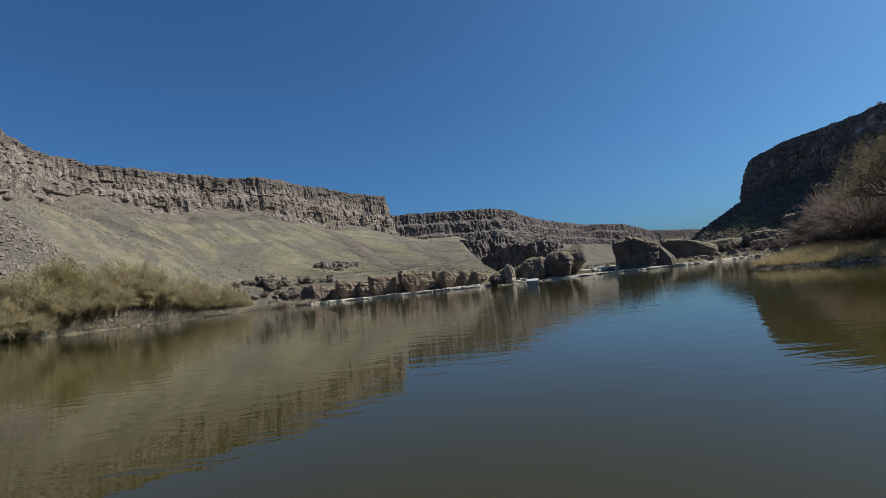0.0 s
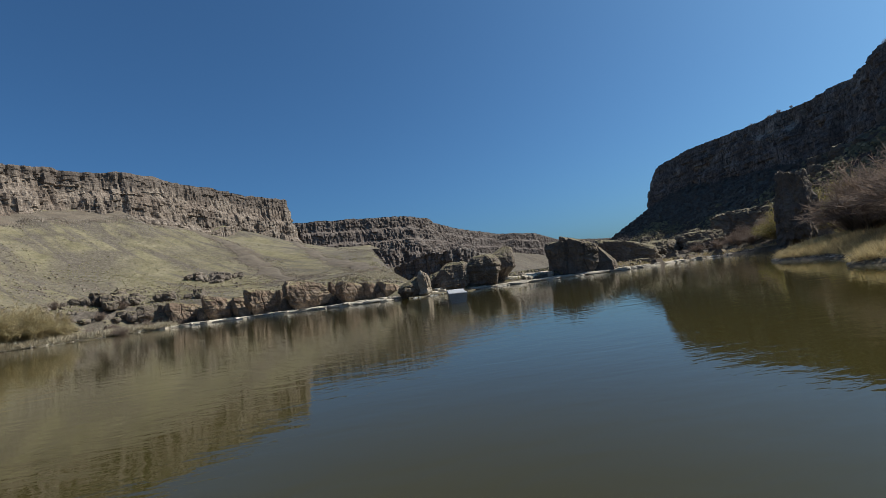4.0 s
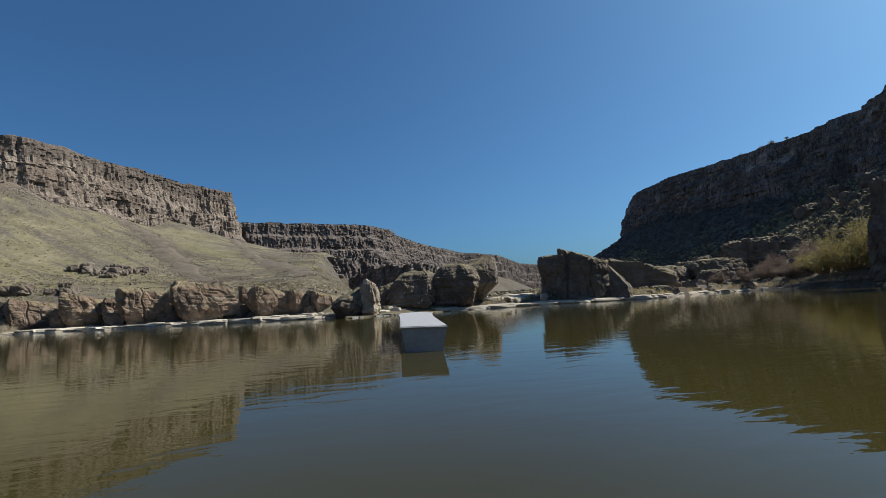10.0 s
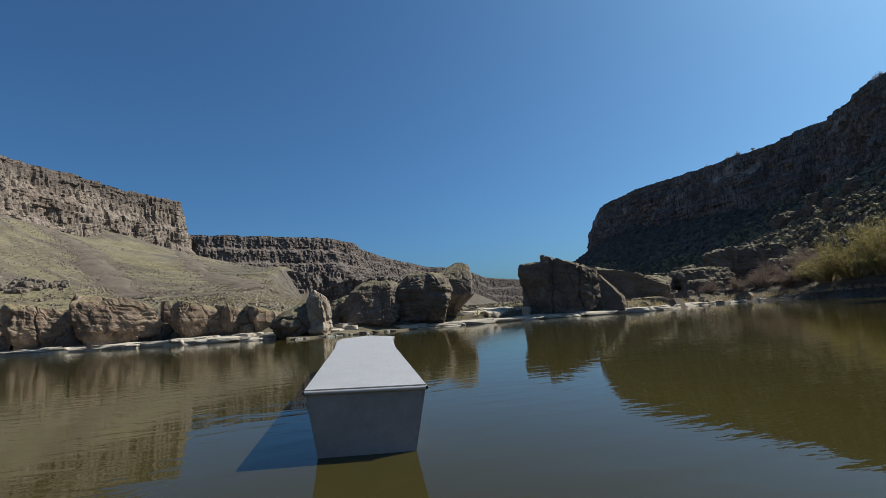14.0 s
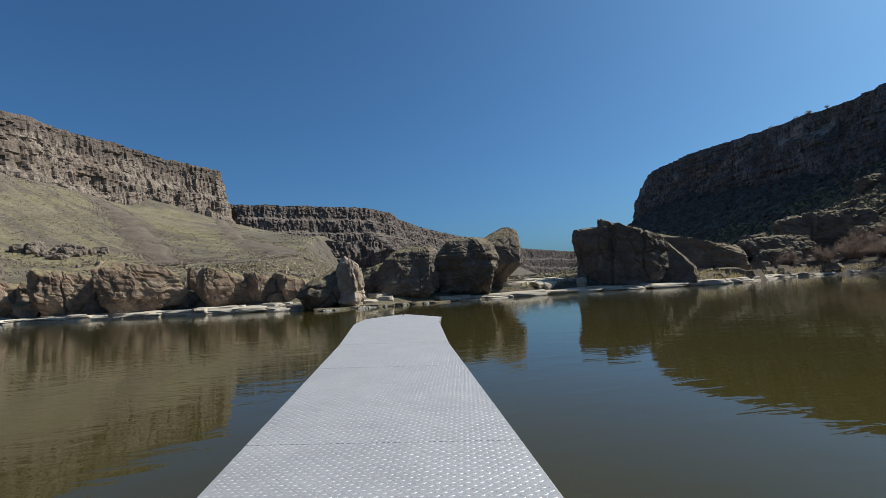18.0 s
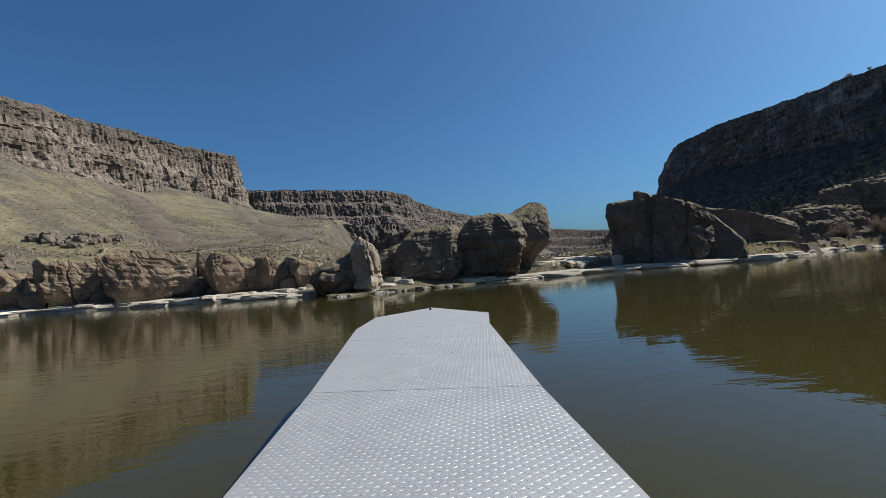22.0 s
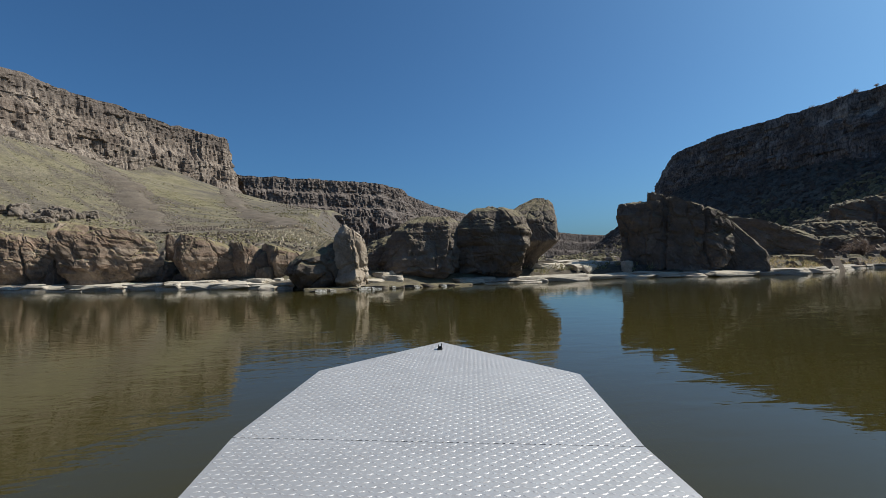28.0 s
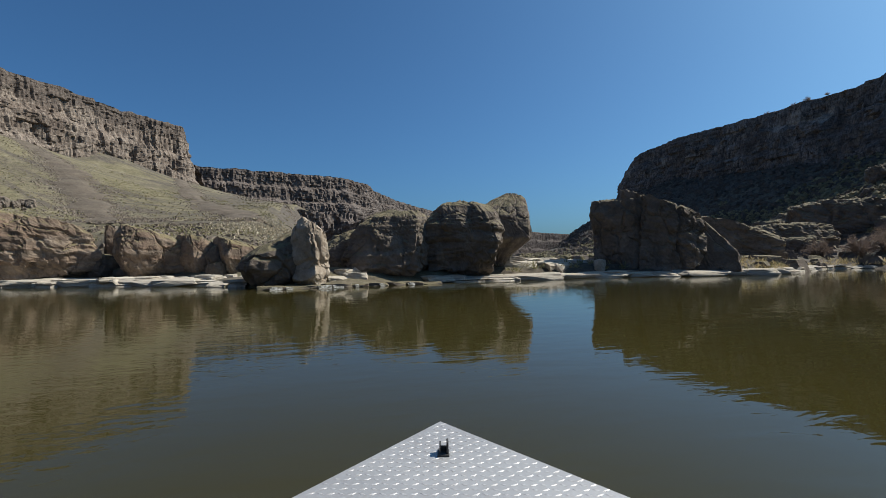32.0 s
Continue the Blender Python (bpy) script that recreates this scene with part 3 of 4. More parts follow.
rock("boulder", (20.35, 86.1, 0.0), (4.8, 4.6, 4.75), 4.0, BOULDER, -20, "great rounded boulder with layered flanks", block=0.25, cuts=52, rough=0.1, strata=0.05, cracks=0.035, planes=22, chisel=(0.72, 0.96),
     profile=((0, 0.86, -0.02), (0.22, 0.88, 0), (0.36, 0.95, 0.02), (0.5, 1.03, 0.04), (0.7, 1.06, 0.05), (0.86, 0.98, 0.04), (0.95, 0.86, 0.0), (1, 0.7, -0.04)))
rock("boulder", (23.55, 88.4, 0.0), (5.0, 4.6, 5.75), 5.0, BOULDER, -26, "tall overhanging boulder rising to a bare peak", block=0.22, chisel=(0.66, 0.94), planes=26, cuts=52, rough=0.075, strata=0.006, cracks=0.03,
     profile=((0, 0.68, -0.22), (0.26, 0.7, -0.16), (0.36, 0.84, -0.04), (0.46, 1.0, 0.05), (0.58, 0.98, 0.03), (0.72, 0.9, 0.08), (0.82, 0.8, 0.14), (0.92, 0.6, 0.3), (1, 0.28, 0.48)))
rock("boulder", (33.3, 88.4, 0.1), (3.2, 5.0, 5.4), 6.0, BOULDER, -38, "cracked rock pillar against a larger block", block=0.14, cuts=46, rough=0.08, undercut=0.08, planes=12, cracks=0.06, profile=((0, 0.9, 0.05), (0.5, 0.92, 0.04), (0.8, 1.02, 0), (1, 0.95, -0.03)))
rock("boulder", (35.8, 86.6, 0.1), (5.4, 5.0, 5.3), 6.5, BOULDER, -38, "large flat-faced rock block with grassy top", block=0.14, cuts=46, rough=0.08, shear=-0.2, planes=12, seams=2, cracks=0.06)
rock("boulder", (38.2, 84.9, 0.1), (4.2, 3.6, 4.3), 6.8, BOULDER, -40, "slanting rock slab leaning on a block", block=0.25, rough=0.08, planes=12, profile=((0, 1.0, 0.1), (0.35, 0.9, 0.0), (0.7, 0.55, -0.28), (1, 0.3, -0.5)))
rock("boulder", (46.2, 91.8, 0.2), (9.6, 5.5, 4.3), 7.0, BOULDER, -35, "long low rock behind the cracked block", block=0.2, shear=-0.25, seams=2)
rock("boulder", (48.6, 89.6, 0.2), (4.2, 3.0, 1.9), 7.3, BOULDER, -30, "low rounded rock beside the bleached ledge", block=0.5)
rock("boulder", (45.6, 87.0, 0.1), (3.6, 2.4, 1.2), 7.6, BOULDER, -30, "low flat rock at the water's edge", block=0.45)
rock("boulder", (80, 103, 1.2), (12.5, 9, 7.0), 8.0, BOULDER, -40, "dark rock bluff above the far bank", category="bluff", block=0.22, rough=0.1, seams=3)
rock("boulder", (67, 101, 0.8), (8, 7, 4.2), 8.4, BOULDER, -20, "brown rock knob on the sloping bank", block=0.35, rough=0.1)
rock("boulder", (60, 103, 0.8), (9, 6, 3.4), 8.7, BOULDER, 20, "weathered rock outcrop on the sloping bank", block=0.35, rough=0.1)
rock("boulder", (54, 66.5, 0.6), (4.2, 4.2, 9.2), 9.0, BOULDER, 20, "tall dark rock pillar standing by the bank", block=0.35, taper=0.3, rough=0.2, planes=22, chisel=(0.62, 0.9), cracks=0.1)
rock("boulder", (77, 53, 3.0), (15, 12, 20), 9.4, BOULDER, 20, "shaded rock buttress above the thicket", category="bluff", block=0.35, taper=0.3, rough=0.16, planes=22, chisel=(0.66, 0.92))

random.seed(17)
for k in range(34):
    x, y = -31 + random.gauss(0, 2.8), 138 + random.gauss(0, 2.0)
    a = random.uniform(0.7, 2.2)
    rock("outcrop_rock", (x, y, land_at(x, y) - 0.2), (a, a * 0.8, a * random.uniform(0.5, 0.9)), 60 + k, SCREE, random.uniform(0, 180), "dark weathered rock on the grassy slope", "rock", "slope outcrop rocks", cuts=13, block=0.5, rough=0.28, cracks=0.14, planes=14, chisel=(0.66, 0.95))
for k in range(34):
    x, y = random.uniform(-47, -26), random.uniform(106, 116)
    a = random.uniform(0.8, 2.8)
    rock("outcrop_rock", (x, y, land_at(x, y) - 0.2), (a, a * 0.8, a * random.uniform(0.5, 1.0)), 80 + k, BOULDER, random.uniform(0, 180), "brown weathered rock above the bank", "rock", "bank outcrop rocks", cuts=13, block=0.5, rough=0.28, cracks=0.14, planes=14, chisel=(0.66, 0.95))

for k in range(30):
    x, y = random.uniform(-46, -31), random.uniform(93, 108)
    if land_at(x, y) > 0.4:
        a = random.uniform(0.6, 1.8)
        rock("outcrop_rock", (x, y, land_at(x, y) - 0.2), (a, a * 0.8, a * random.uniform(0.5, 0.9)), 130 + k, BOULDER, random.uniform(0, 180), "brown weathered rock above the bank", "rock", "bank outcrop rocks", cuts=13, block=0.5, rough=0.28, cracks=0.14, planes=14, chisel=(0.66, 0.95))

for k in range(46):
    x = random.uniform(62, 112)
    y = 96 + random.uniform(-14, 34) + 0.25 * (x - 62)
    a = random.uniform(1.2, 4.2)
    rock("outcrop_rock", (x, y, land_at(x, y) - 0.25 * a), (a, a * 0.8, a * random.uniform(0.6, 1.1)), 170 + k, BOULDER, random.uniform(0, 180), "dark craggy rock on the shaded slope", "rock", "shaded slope rocks", cuts=13, block=0.45, rough=0.26, cracks=0.14, planes=14, chisel=(0.62, 0.93))

# rocks of the low bluff along the bank
# x, y of the middle, length, depth, height, turn
BLUFF_ROCKS = [(-40, 109.5, 6, 6, 2.6, 20), (-33.5, 108.8, 5.8, 6, 3.0, 26), (-27.5, 108.0, 5, 6, 3.4, 30), (-21.2, 105.6, 4.6, 5, 3.7, 24), (-17.4, 105.4, 3.2, 5, 3.0, 20), (-13.4, 101.0, 5.0, 5, 3.9, 22),
               (-9.6, 100.4, 2.6, 4, 3.2, 30), (-5.9, 96.0, 5.6, 5.0, 4.0, 22), (1.2, 95.0, 3.7, 4.2, 3.0, 24), (4.2, 94.6, 2.3, 3.4, 2.6, 32), (6.8, 93.6, 2.6, 3.4, 2.4, 26),
               (-1.7, 97.2, 1.1, 2.2, 3.3, 20), (-24.4, 107.4, 2.2, 3, 2.4, 10)]
for k, (x, y, a, b, c, turn) in enumerate(BLUFF_ROCKS):
    rock("bluff_rock", (x, y, 0.2), (a * 1.08, b * 0.8, c * 1.04), 20.0 + 1.3 * k, BLUFF, turn, "brown flat-faced rock of the bank's low bluff", "rock", "rocks of the low bluff",
         block=0.1, rough=0.12, strata=0.03, cracks=0.05, planes=18, chisel=(0.76, 0.98), seams=(0, 1, 1, 0)[k % 4], cuts=50, shear=-0.12,
         profile=((0, 0.82, 0.1), (0.1, 0.84, 0.1), (0.22, 0.97, 0.05), (0.5, 1.04, 0), (0.85, 1.0, -0.04), (1, 0.86, -0.1)))
random.seed(23)
for k, (x, y, a, b, c, turn) in enumerate(BLUFF_ROCKS):
    for side in (-1, 1):
        size = random.uniform(1.1, 2.4)
        rock("bluff_rock", (x + side * a * 0.5, y + random.uniform(-1.4, 0.8), 0.1), (size, size * 0.9, size * random.uniform(0.7, 1.2)), 240 + 2.3 * k + side, BOULDER, random.uniform(0, 180),
             "dark weathered boulder wedged between bluff rocks", "rock", "boulders between the bluff rocks", block=0.4, rough=0.18, cracks=0.1, planes=16, chisel=(0.64, 0.94), cuts=18)
tagged(wall_mesh("bluff", [(-46, 110, 2.6, 0.5), (-34, 112, 3.2, 0.5), (-23, 111.5, 3.6, 0.5), (-12.5, 105.2, 3.2, 0.5), (-3.5, 100.8, 3.0, 0.5), (4, 97.2, 2.3, 0.5), (9, 95.4, 1.6, 0.4)],
                 0.35, 0.2, BLUFF, 7.0, 0.5, 0.8, 2, 9.0, 0.5), "brown rocky bank edge behind the bluff rocks", "bluff", kind="structure")

# ---- bleached ledges at the water's edge ----
SLABS = []
for k in range(7):
    bm = rock_mesh((1.0, 1.0, 1.0), 40.0 + k, block=0.12, cuts=10, rough=0.2, strata=0.0, cracks=0.05, planes=14, chisel=(0.62, 0.95))
    me = bpy.data.meshes.new("ledge_slab")
    bm.to_mesh(me)
    bm.free()
    me.materials.append(LEDGE)
    SLABS.append(me)


def slab(x, y, a, b, c, turn, z=-0.12):
    ob = new("ledge_slab", random.choice(SLABS))
    ob.matrix_world = pose(x, y, z, random.uniform(-2, 2), random.uniform(-2, 2), turn) @ Matrix.Diagonal((a, b, c, 1))
    tagged(ob, "flat bleached rock slab at the water's edge", "rock", "bleached ledge slabs")


random.seed(11)
for path, spread, deep in (([(-30, 102.6), (-22, 102.4), (-13.4, 96.6), (-4.3, 91.8), (4, 88.8), (8.0, 85.6)], 0.3, 2.2), ([(-13, 99.4), (-4, 94.2), (4, 91.4), (8.6, 89)], 0.3, 2.6),
                           ([(18, 84.2), (21, 84.4), (26, 85), (30, 85.2), (35, 83.8), (40, 82.7)], 0.4, 2.4), ([(22, 86), (28, 86.4), (32, 85.6), (36, 84.8)], 0.5, 2.6),
                           ([(41, 83.2), (46, 85.2), (53, 89.8), (59, 90), (63.5, 84)], 0.4, 2.2), ([(22, 88), (28, 88.5), (31, 89)], 1.0, 3.0)):
    for x, y, *_ in smooth_path(resample([(px, py) for px, py in path], 1.3), 1):
        slab(x + random.uniform(-spread, spread), y + random.uniform(-0.3, 0.5), random.uniform(1.2, 4.2), random.uniform(0.9, deep), random.uniform(0.34, 0.54), random.uniform(-38, 8))
for k in range(40):
    x = random.uniform(23, 31)
    y = random.uniform(87, 114)
    slab(x + (y - 86) * 0.35, y, random.uniform(1.5, 4.5), random.uniform(1.2, 3), random.uniform(0.5, 1.2), random.uniform(-30, 30), 0.1)
for k in range(26):
    slab(random.uniform(0, 9), random.uniform(89.0, 91.5), random.uniform(0.6, 1.9), random.uniform(0.5, 1.2), random.uniform(0.12, 0.3), random.uniform(-40, 40), 0.25)
for k in range(34):
    slab(random.uniform(26, 33), random.uniform(86.5, 98), random.uniform(0.8, 2.4), random.uniform(0.6, 1.6), random.uniform(0.4, 1.1), random.uniform(-50, 50), 0.15)
for x, y, a, b, c, turn, z in ((12.6, 84.0, 1.5, 1.0, 0.4, 20, 0.1), (13.5, 84.2, 1.3, 0.9, 0.5, -12, 0.12), (13.2, 84.7, 1.4, 0.8, 0.36, 35, 0.5), (12.9, 84.5, 0.7, 0.6, 0.3, -30, 0.48), (13.9, 84.9, 0.9, 0.7, 0.5, 10, 0.45)):
    slab(x, y, a, b, c, turn, z)


def shelf(path, width, top, seed):
    """A continuous low rock shelf along the water, its edge broken back unevenly."""
    line = np.array(smooth_path(resample(path, 0.25), 4))
    tang = np.gradient(line, axis=0)
    tang /= np.linalg.norm(tang, axis=1)[:, None]
    back = np.stack([-tang[:, 1], tang[:, 0]], 1)
    u = np.concatenate([[0], np.cumsum(np.hypot(*np.diff(line, axis=0).T))])
    col = np.floor(u / 1.7 + wave(u, u * 0, 4, seed, 2))
    edge = 0.9 * (cell_hash(col, col * 0, seed) - 0.5) + 0.6 * wave(u, u * 0, 2.0, seed + 1, 3)
    lift = top * (0.45 + 0.75 * cell_hash(col, col * 0 + 3, seed))
    verts = []
    for back_by, k in ((-0.1, -0.5), (-0.02, 0.35), (0.12, 0.42), (0.1, 0.62), (0.0, 0.72), (0.04, 0.95), (0.14, 1.0)) + tuple((0.14 + width * f, 1.0 + 0.05 * f) for f in (0.15, 0.3, 0.45, 0.6, 0.8, 1.0)):
        p = line + back * (back_by + edge * max(0.0, 1 - max(0.0, back_by) / width) + 0.06 * wave(u, u * 0 + back_by * 9, 0.8, seed + 2, 2))[:, None]
        step = np.floor(2.5 * wave(p[:, 0], p[:, 1], 2.6, seed + 4, 2)) * 0.05 * (back_by > 0.2)
        verts.append(np.concatenate([p, (lift * k + step + 0.02 * wave(u, u * 0 + k, 0.5, seed + 3, 2))[:, None]], 1))
    grid = np.stack(verts, 1)
    ob = mesh_object("ledge", grid.reshape(-1, 3).tolist(), grid_faces(len(line), grid.shape[1]), LEDGE, smooth=False)
    tagged(ob, "bleached flat rock shelf along the water's edge", "ledge", kind="structure")


shelf([(-40, 99.6), (-31, 101.4), (-24, 101), (-14, 95.0), (-4.6, 90.6), (4, 87.8), (8.2, 84.8)], 4.4, 0.36, 2.0)
shelf([(17.5, 84), (22, 84.2), (28, 85.2), (34, 84), (39, 82.6), (45, 83.6), (53, 88.6), (59, 88.6)], 3.0, 0.34, 5.0)


# ---- small cascade over the sill between the rocks ----
random.seed(14)
for k in range(9):
    ob = new("sill_rock", SLABS[k % 7].copy())
    ob.data.materials[0] = BOULDER
    ob.matrix_world = pose(9.4 + k * 1.0, 81.9 + 0.16 * k + random.uniform(-0.15, 0.15), -0.2, 0, 0, random.uniform(-15, 15)) @ Matrix.Diagonal((1.4, 0.9, random.uniform(0.3, 0.4), 1))
    tagged(ob, "wet dark sill rock under a small cascade", "rock", "sill rocks")


def build_cascade(x, y, width, drop):
    verts = []
    n = max(4, int(width / 0.06))
    for i in range(n + 1):
        u = x + width * (i / n - 0.5)
        j = 0.06 * noise.noise(Vector((u * 7, y, 1)))
        fade = min(1.0, 4 * min(i, n - i) / n + 0.3)
        for dy, z in ((0.45, drop + 0.03), (0.1, drop + 0.03), (0.0, drop * 0.8), (-0.05, drop * 0.4), (-0.08, 0.03), (-0.3 * fade, 0.008)):
            verts.append((u, y + dy + j, z + 0.015 * noise.noise(Vector((u * 9, dy * 4, 3)))))
    ob = mesh_object("cascade", verts, grid_faces(n + 1, 6), FOAM)
    tagged(ob, "small white cascade spilling over a rock sill", "cascade", "cascades")


def make_foam():
    m = Nodes("white_water")
    c = m.ramp(m.noise(1.0, 4, 0.7, m.scaled(9, 5, 4)), (0.42, (0.09, 0.085, 0.06)), (0.66, (0.5, 0.5, 0.48)))
    return m.done(c, 0.3, m.noise(9, 3), 0.3, 0.03)


FOAM = make_foam()
for x, spread, count in ((9.7, 0.35, 6), (10.25, 0.1, 2), (11.9, 0.4, 7), (12.5, 0.12, 2), (13.4, 0.06, 1), (14.7, 0.1, 2), (16.2, 0.12, 2)):
    for k in range(count):
        u = x + random.uniform(-spread, spread)
        build_cascade(u, 81.15 + 0.16 * (u - 9.4) + random.uniform(-0.1, 0.06), random.uniform(0.12, 0.4), random.uniform(0.03, 0.11))


# ---- plants ----
def tube(verts, faces, pts, r0, r1, sides=4):
    """A tapered stem through points."""
    base = len(verts)
    n = len(pts)
    for i, p in enumerate(pts):
        d = (pts[min(i + 1, n - 1)] - pts[max(i - 1, 0)]).normalized()
        a = d.orthogonal().normalized()
        b = d.cross(a)
        r = r0 + (r1 - r0) * i / (n - 1)
        for k in range(sides):
            w = 2 * math.pi * k / sides
            verts.append(p + (a * math.cos(w) + b * math.sin(w)) * r)
    for i in range(n - 1):
        for k in range(sides):
            q, t = base + i * sides, (k + 1) % sides
            faces.append((q + k, q + t, q + sides + t, q + sides + k))


def blade(verts, faces, p, d, length, width):
    """A thin pointed leaf or twig."""
    side = d.cross(Vector((random.gauss(0, 1), random.gauss(0, 1), random.gauss(0, 1)))).normalized() * width
    n = len(verts)
    verts.extend((p - side * 0.4, p + d * length * 0.5 - side, p + d * length, p + d * length * 0.5 + side))
    faces.append((n, n + 1, n + 2, n + 3))


def bush_meshes(seed, height, radius, stems, twigs, leaves, leaf_size, wood, leaf):
    random.seed(seed)
    wv, wf, lv, lf = [], [], [], []
    for _ in range(stems):
        ang, out = random.uniform(0, 2 * math.pi), random.uniform(0.1, 1) ** 0.7
        p = Vector((math.cos(ang), math.sin(ang), 0)) * random.uniform(0, radius * 0.35)
        h = height * random.uniform(0.6, 1.0) * (1 - 0.72 * out**1.6)
        tipp = Vector((math.cos(ang) * radius * out, math.sin(ang) * radius * out, h))
        pts = []
        bend = Vector((random.gauss(0, 0.1), random.gauss(0, 0.1), 0)) * height
        for i in range(6):
            k = i / 5
            pts.append(p.lerp(tipp, k) + bend * math.sin(math.pi * k) * 0.5 + Vector((0, 0, 0.12 * height * math.sin(math.pi * k))))
        tube(wv, wf, pts, 0.012 * height * random.uniform(0.6, 1.2), 0.003 * height, 3)
        for _ in range(twigs):
            k = random.uniform(0.03, 1)
            i = min(4, int(k * 5))
            q = pts[i].lerp(pts[i + 1], k * 5 - i)
            d = ((pts[i + 1] - pts[i]).normalized() + Vector((random.gauss(0, 0.55), random.gauss(0, 0.55), random.gauss(0.1, 0.4)))).normalized()
            ln = height * random.uniform(0.08, 0.24)
            blade(wv, wf, q, d, ln, 0.003 * height)
            for _ in range(leaves):
                s = q + d * ln * random.uniform(0.1, 1.1) + Vector((random.gauss(0, 1), random.gauss(0, 1), random.gauss(0, 1))) * leaf_size * 0.7
                e = Vector((random.gauss(0, 1), random.gauss(0, 1), random.gauss(0.2, 1))).normalized()
                blade(lv, lf, s, e, leaf_size * random.uniform(0.6, 1.4), leaf_size * 0.22)
    out = []
    for nm, v, f, mat in (("branchwork", wv, wf, wood), ("foliage", lv, lf, leaf)):
        if not f:
            continue
        me = bpy.data.meshes.new(nm)
        me.from_pydata([tuple(c) for c in v], [], f)
        me.materials.append(mat)
        me.update()
        out.append((nm, me))
    return out


def bush(meshes, x, y, scale, turn, name, label, category="shrub", group="", z=None, sx=1.0):
    base = tagged(new(name), label, category, group)
    base.matrix_world = pose(x, y, (land_at(x, y) if z is None else z) - 0.05, 0, 0, turn) @ Matrix.Diagonal((scale * sx, scale * sx, scale, 1))
    for nm, me in meshes:
        ob = new(nm, me)
        ob.parent = base
    return base


GREEN_WILLOW = bush_meshes(1, 5.0, 2.4, 80, 40, 13, 0.08, TAN_TWIG, WILLOW_LEAF)
TAN_WILLOW = [bush_meshes(2 + k, 4.2, 2.6, 90, 44, 18, 0.06, TAN_TWIG, SPRING_BUD) for k in range(2)]
BARE_BUSH = [bush_meshes(6 + k, 4.0, 2.8, 80, 40, 1, 0.09, DRY_TWIG, DRY_TWIG) for k in range(2)]
YELLOW_WILLOW = bush_meshes(9, 3.2, 1.9, 50, 20, 5, 0.1, TAN_TWIG, WILLOW_LEAF)

random.seed(21)
bush(GREEN_WILLOW, -55.5, 70, 1.8, 0, "willow_shrub", "leafing yellow-green willow shrub on the bank", group="bank willows")
for k, (x, y, sc) in enumerate([(-41.5, 57, 0.9), (-42, 63, 1.0), (-41, 69, 1.0), (-42, 75, 1.05), (-39.5, 80, 1.0), (-38.5, 86, 0.95), (-36.5, 91, 0.8), (-43, 46, 0.85), (-44, 41, 0.8), (-47, 47, 0.9), (-42.5, 39, 0.75), (-46, 60, 0.9), (-46, 70, 0.9), (-44, 82, 0.9), (-40.5, 33, 0.6), (-40.5, 60, 0.8), (-41, 66, 0.85), (-40.5, 72.5, 0.85), (-41.5, 79, 0.95), (-39.5, 84, 0.8), (-37.5, 89, 0.7), (-35.5, 94, 0.6)  ]):
    bush(TAN_WILLOW[k % 2], x - 15.0 + 0.28 * max(0, y - 60), y + 2, sc * 1.9, k * 77, "willow_shrub", "bare tan willow shrub on the grassy bank", group="bank willows", sx=1.0)
for k, (x, y, sc) in enumerate([(-33.5, 98, 0.5), (-31.5, 103, 0.45), (-27, 105.5, 0.35), (-40, 96, 0.5), (-38, 99, 0.45), (-36, 101.5, 0.5), (-34, 104, 0.4), (-42, 100, 0.5), (-39, 104, 0.45), (-44, 97, 0.5), (-33, 107, 0.35), (-37, 107.5, 0.4), (-41, 108, 0.4), (-45, 103, 0.45)]):
    bush(BARE_BUSH[k % 2], x, y, sc, k * 50, "bare_shrub", "low bare brown shrub on the bank", group="bank brush")
# thicket beyond the reed spit
for k, (x, y, sc) in enumerate([(23, 36.5, 0.6), (24.5, 33.5, 0.8), (27, 39.5, 0.9), (25, 30.5, 0.8), (31, 43.5, 1.0), (34, 46.5, 0.95), (37, 50, 1.0), (36, 44, 1.2), (41, 52, 0.9), (41, 47, 1.3), (45, 55.5, 1.0), (46, 50, 1.3), (49, 59, 0.8),
                                (30, 36, 1.1), (28.5, 32, 1.1), (27, 35, 0.9), (34, 39, 1.3), (30, 27, 1.1), (19.5, 30, 0.7), (20.5, 33, 0.7), (19, 26.5, 0.7), (18, 23, 0.6), (18, 19, 0.6), (21, 28, 0.9), (22, 24, 0.9), (50, 56, 1.2)]):
    while land_at(x - 5.0, y) < 0.3 or land_at(x - 3.0, y + 3.5) < 0.3:
        x += 0.5
    bush(BARE_BUSH[k % 2], x, y, sc * 1.1, k * 63, "bare_shrub", "leafless purple-brown shrub in a bank thicket", group="bank thicket")
for k, (x, y, sc) in enumerate([(63.5, 72, 1.1), (64.5, 75.5, 1.2), (65, 79, 1.15), (65.5, 82, 1.0), (67, 77, 1.2), (66, 70, 1.1), (62, 68.5, 0.8), (58, 64, 0.7), (56, 62, 0.55)]):
    bush(YELLOW_WILLOW, x, y, sc * 1.5, k * 81, "willow_shrub", "yellow-green willow shrub by the bank", group="yellow willows")
for k, (x, y, sc) in enumerate([(65, 86, 0.7), (62.5, 90.5, 0.6), (64.5, 89, 0.7), (67, 90, 0.8), (68, 85, 0.9), (60, 92.5, 0.5), (71, 88, 0.9)]):
    bush(BARE_BUSH[k % 2], x, y, sc, k * 44, "bare_shrub", "leafless brown shrub at the foot of a bluff", group="bluff brush")


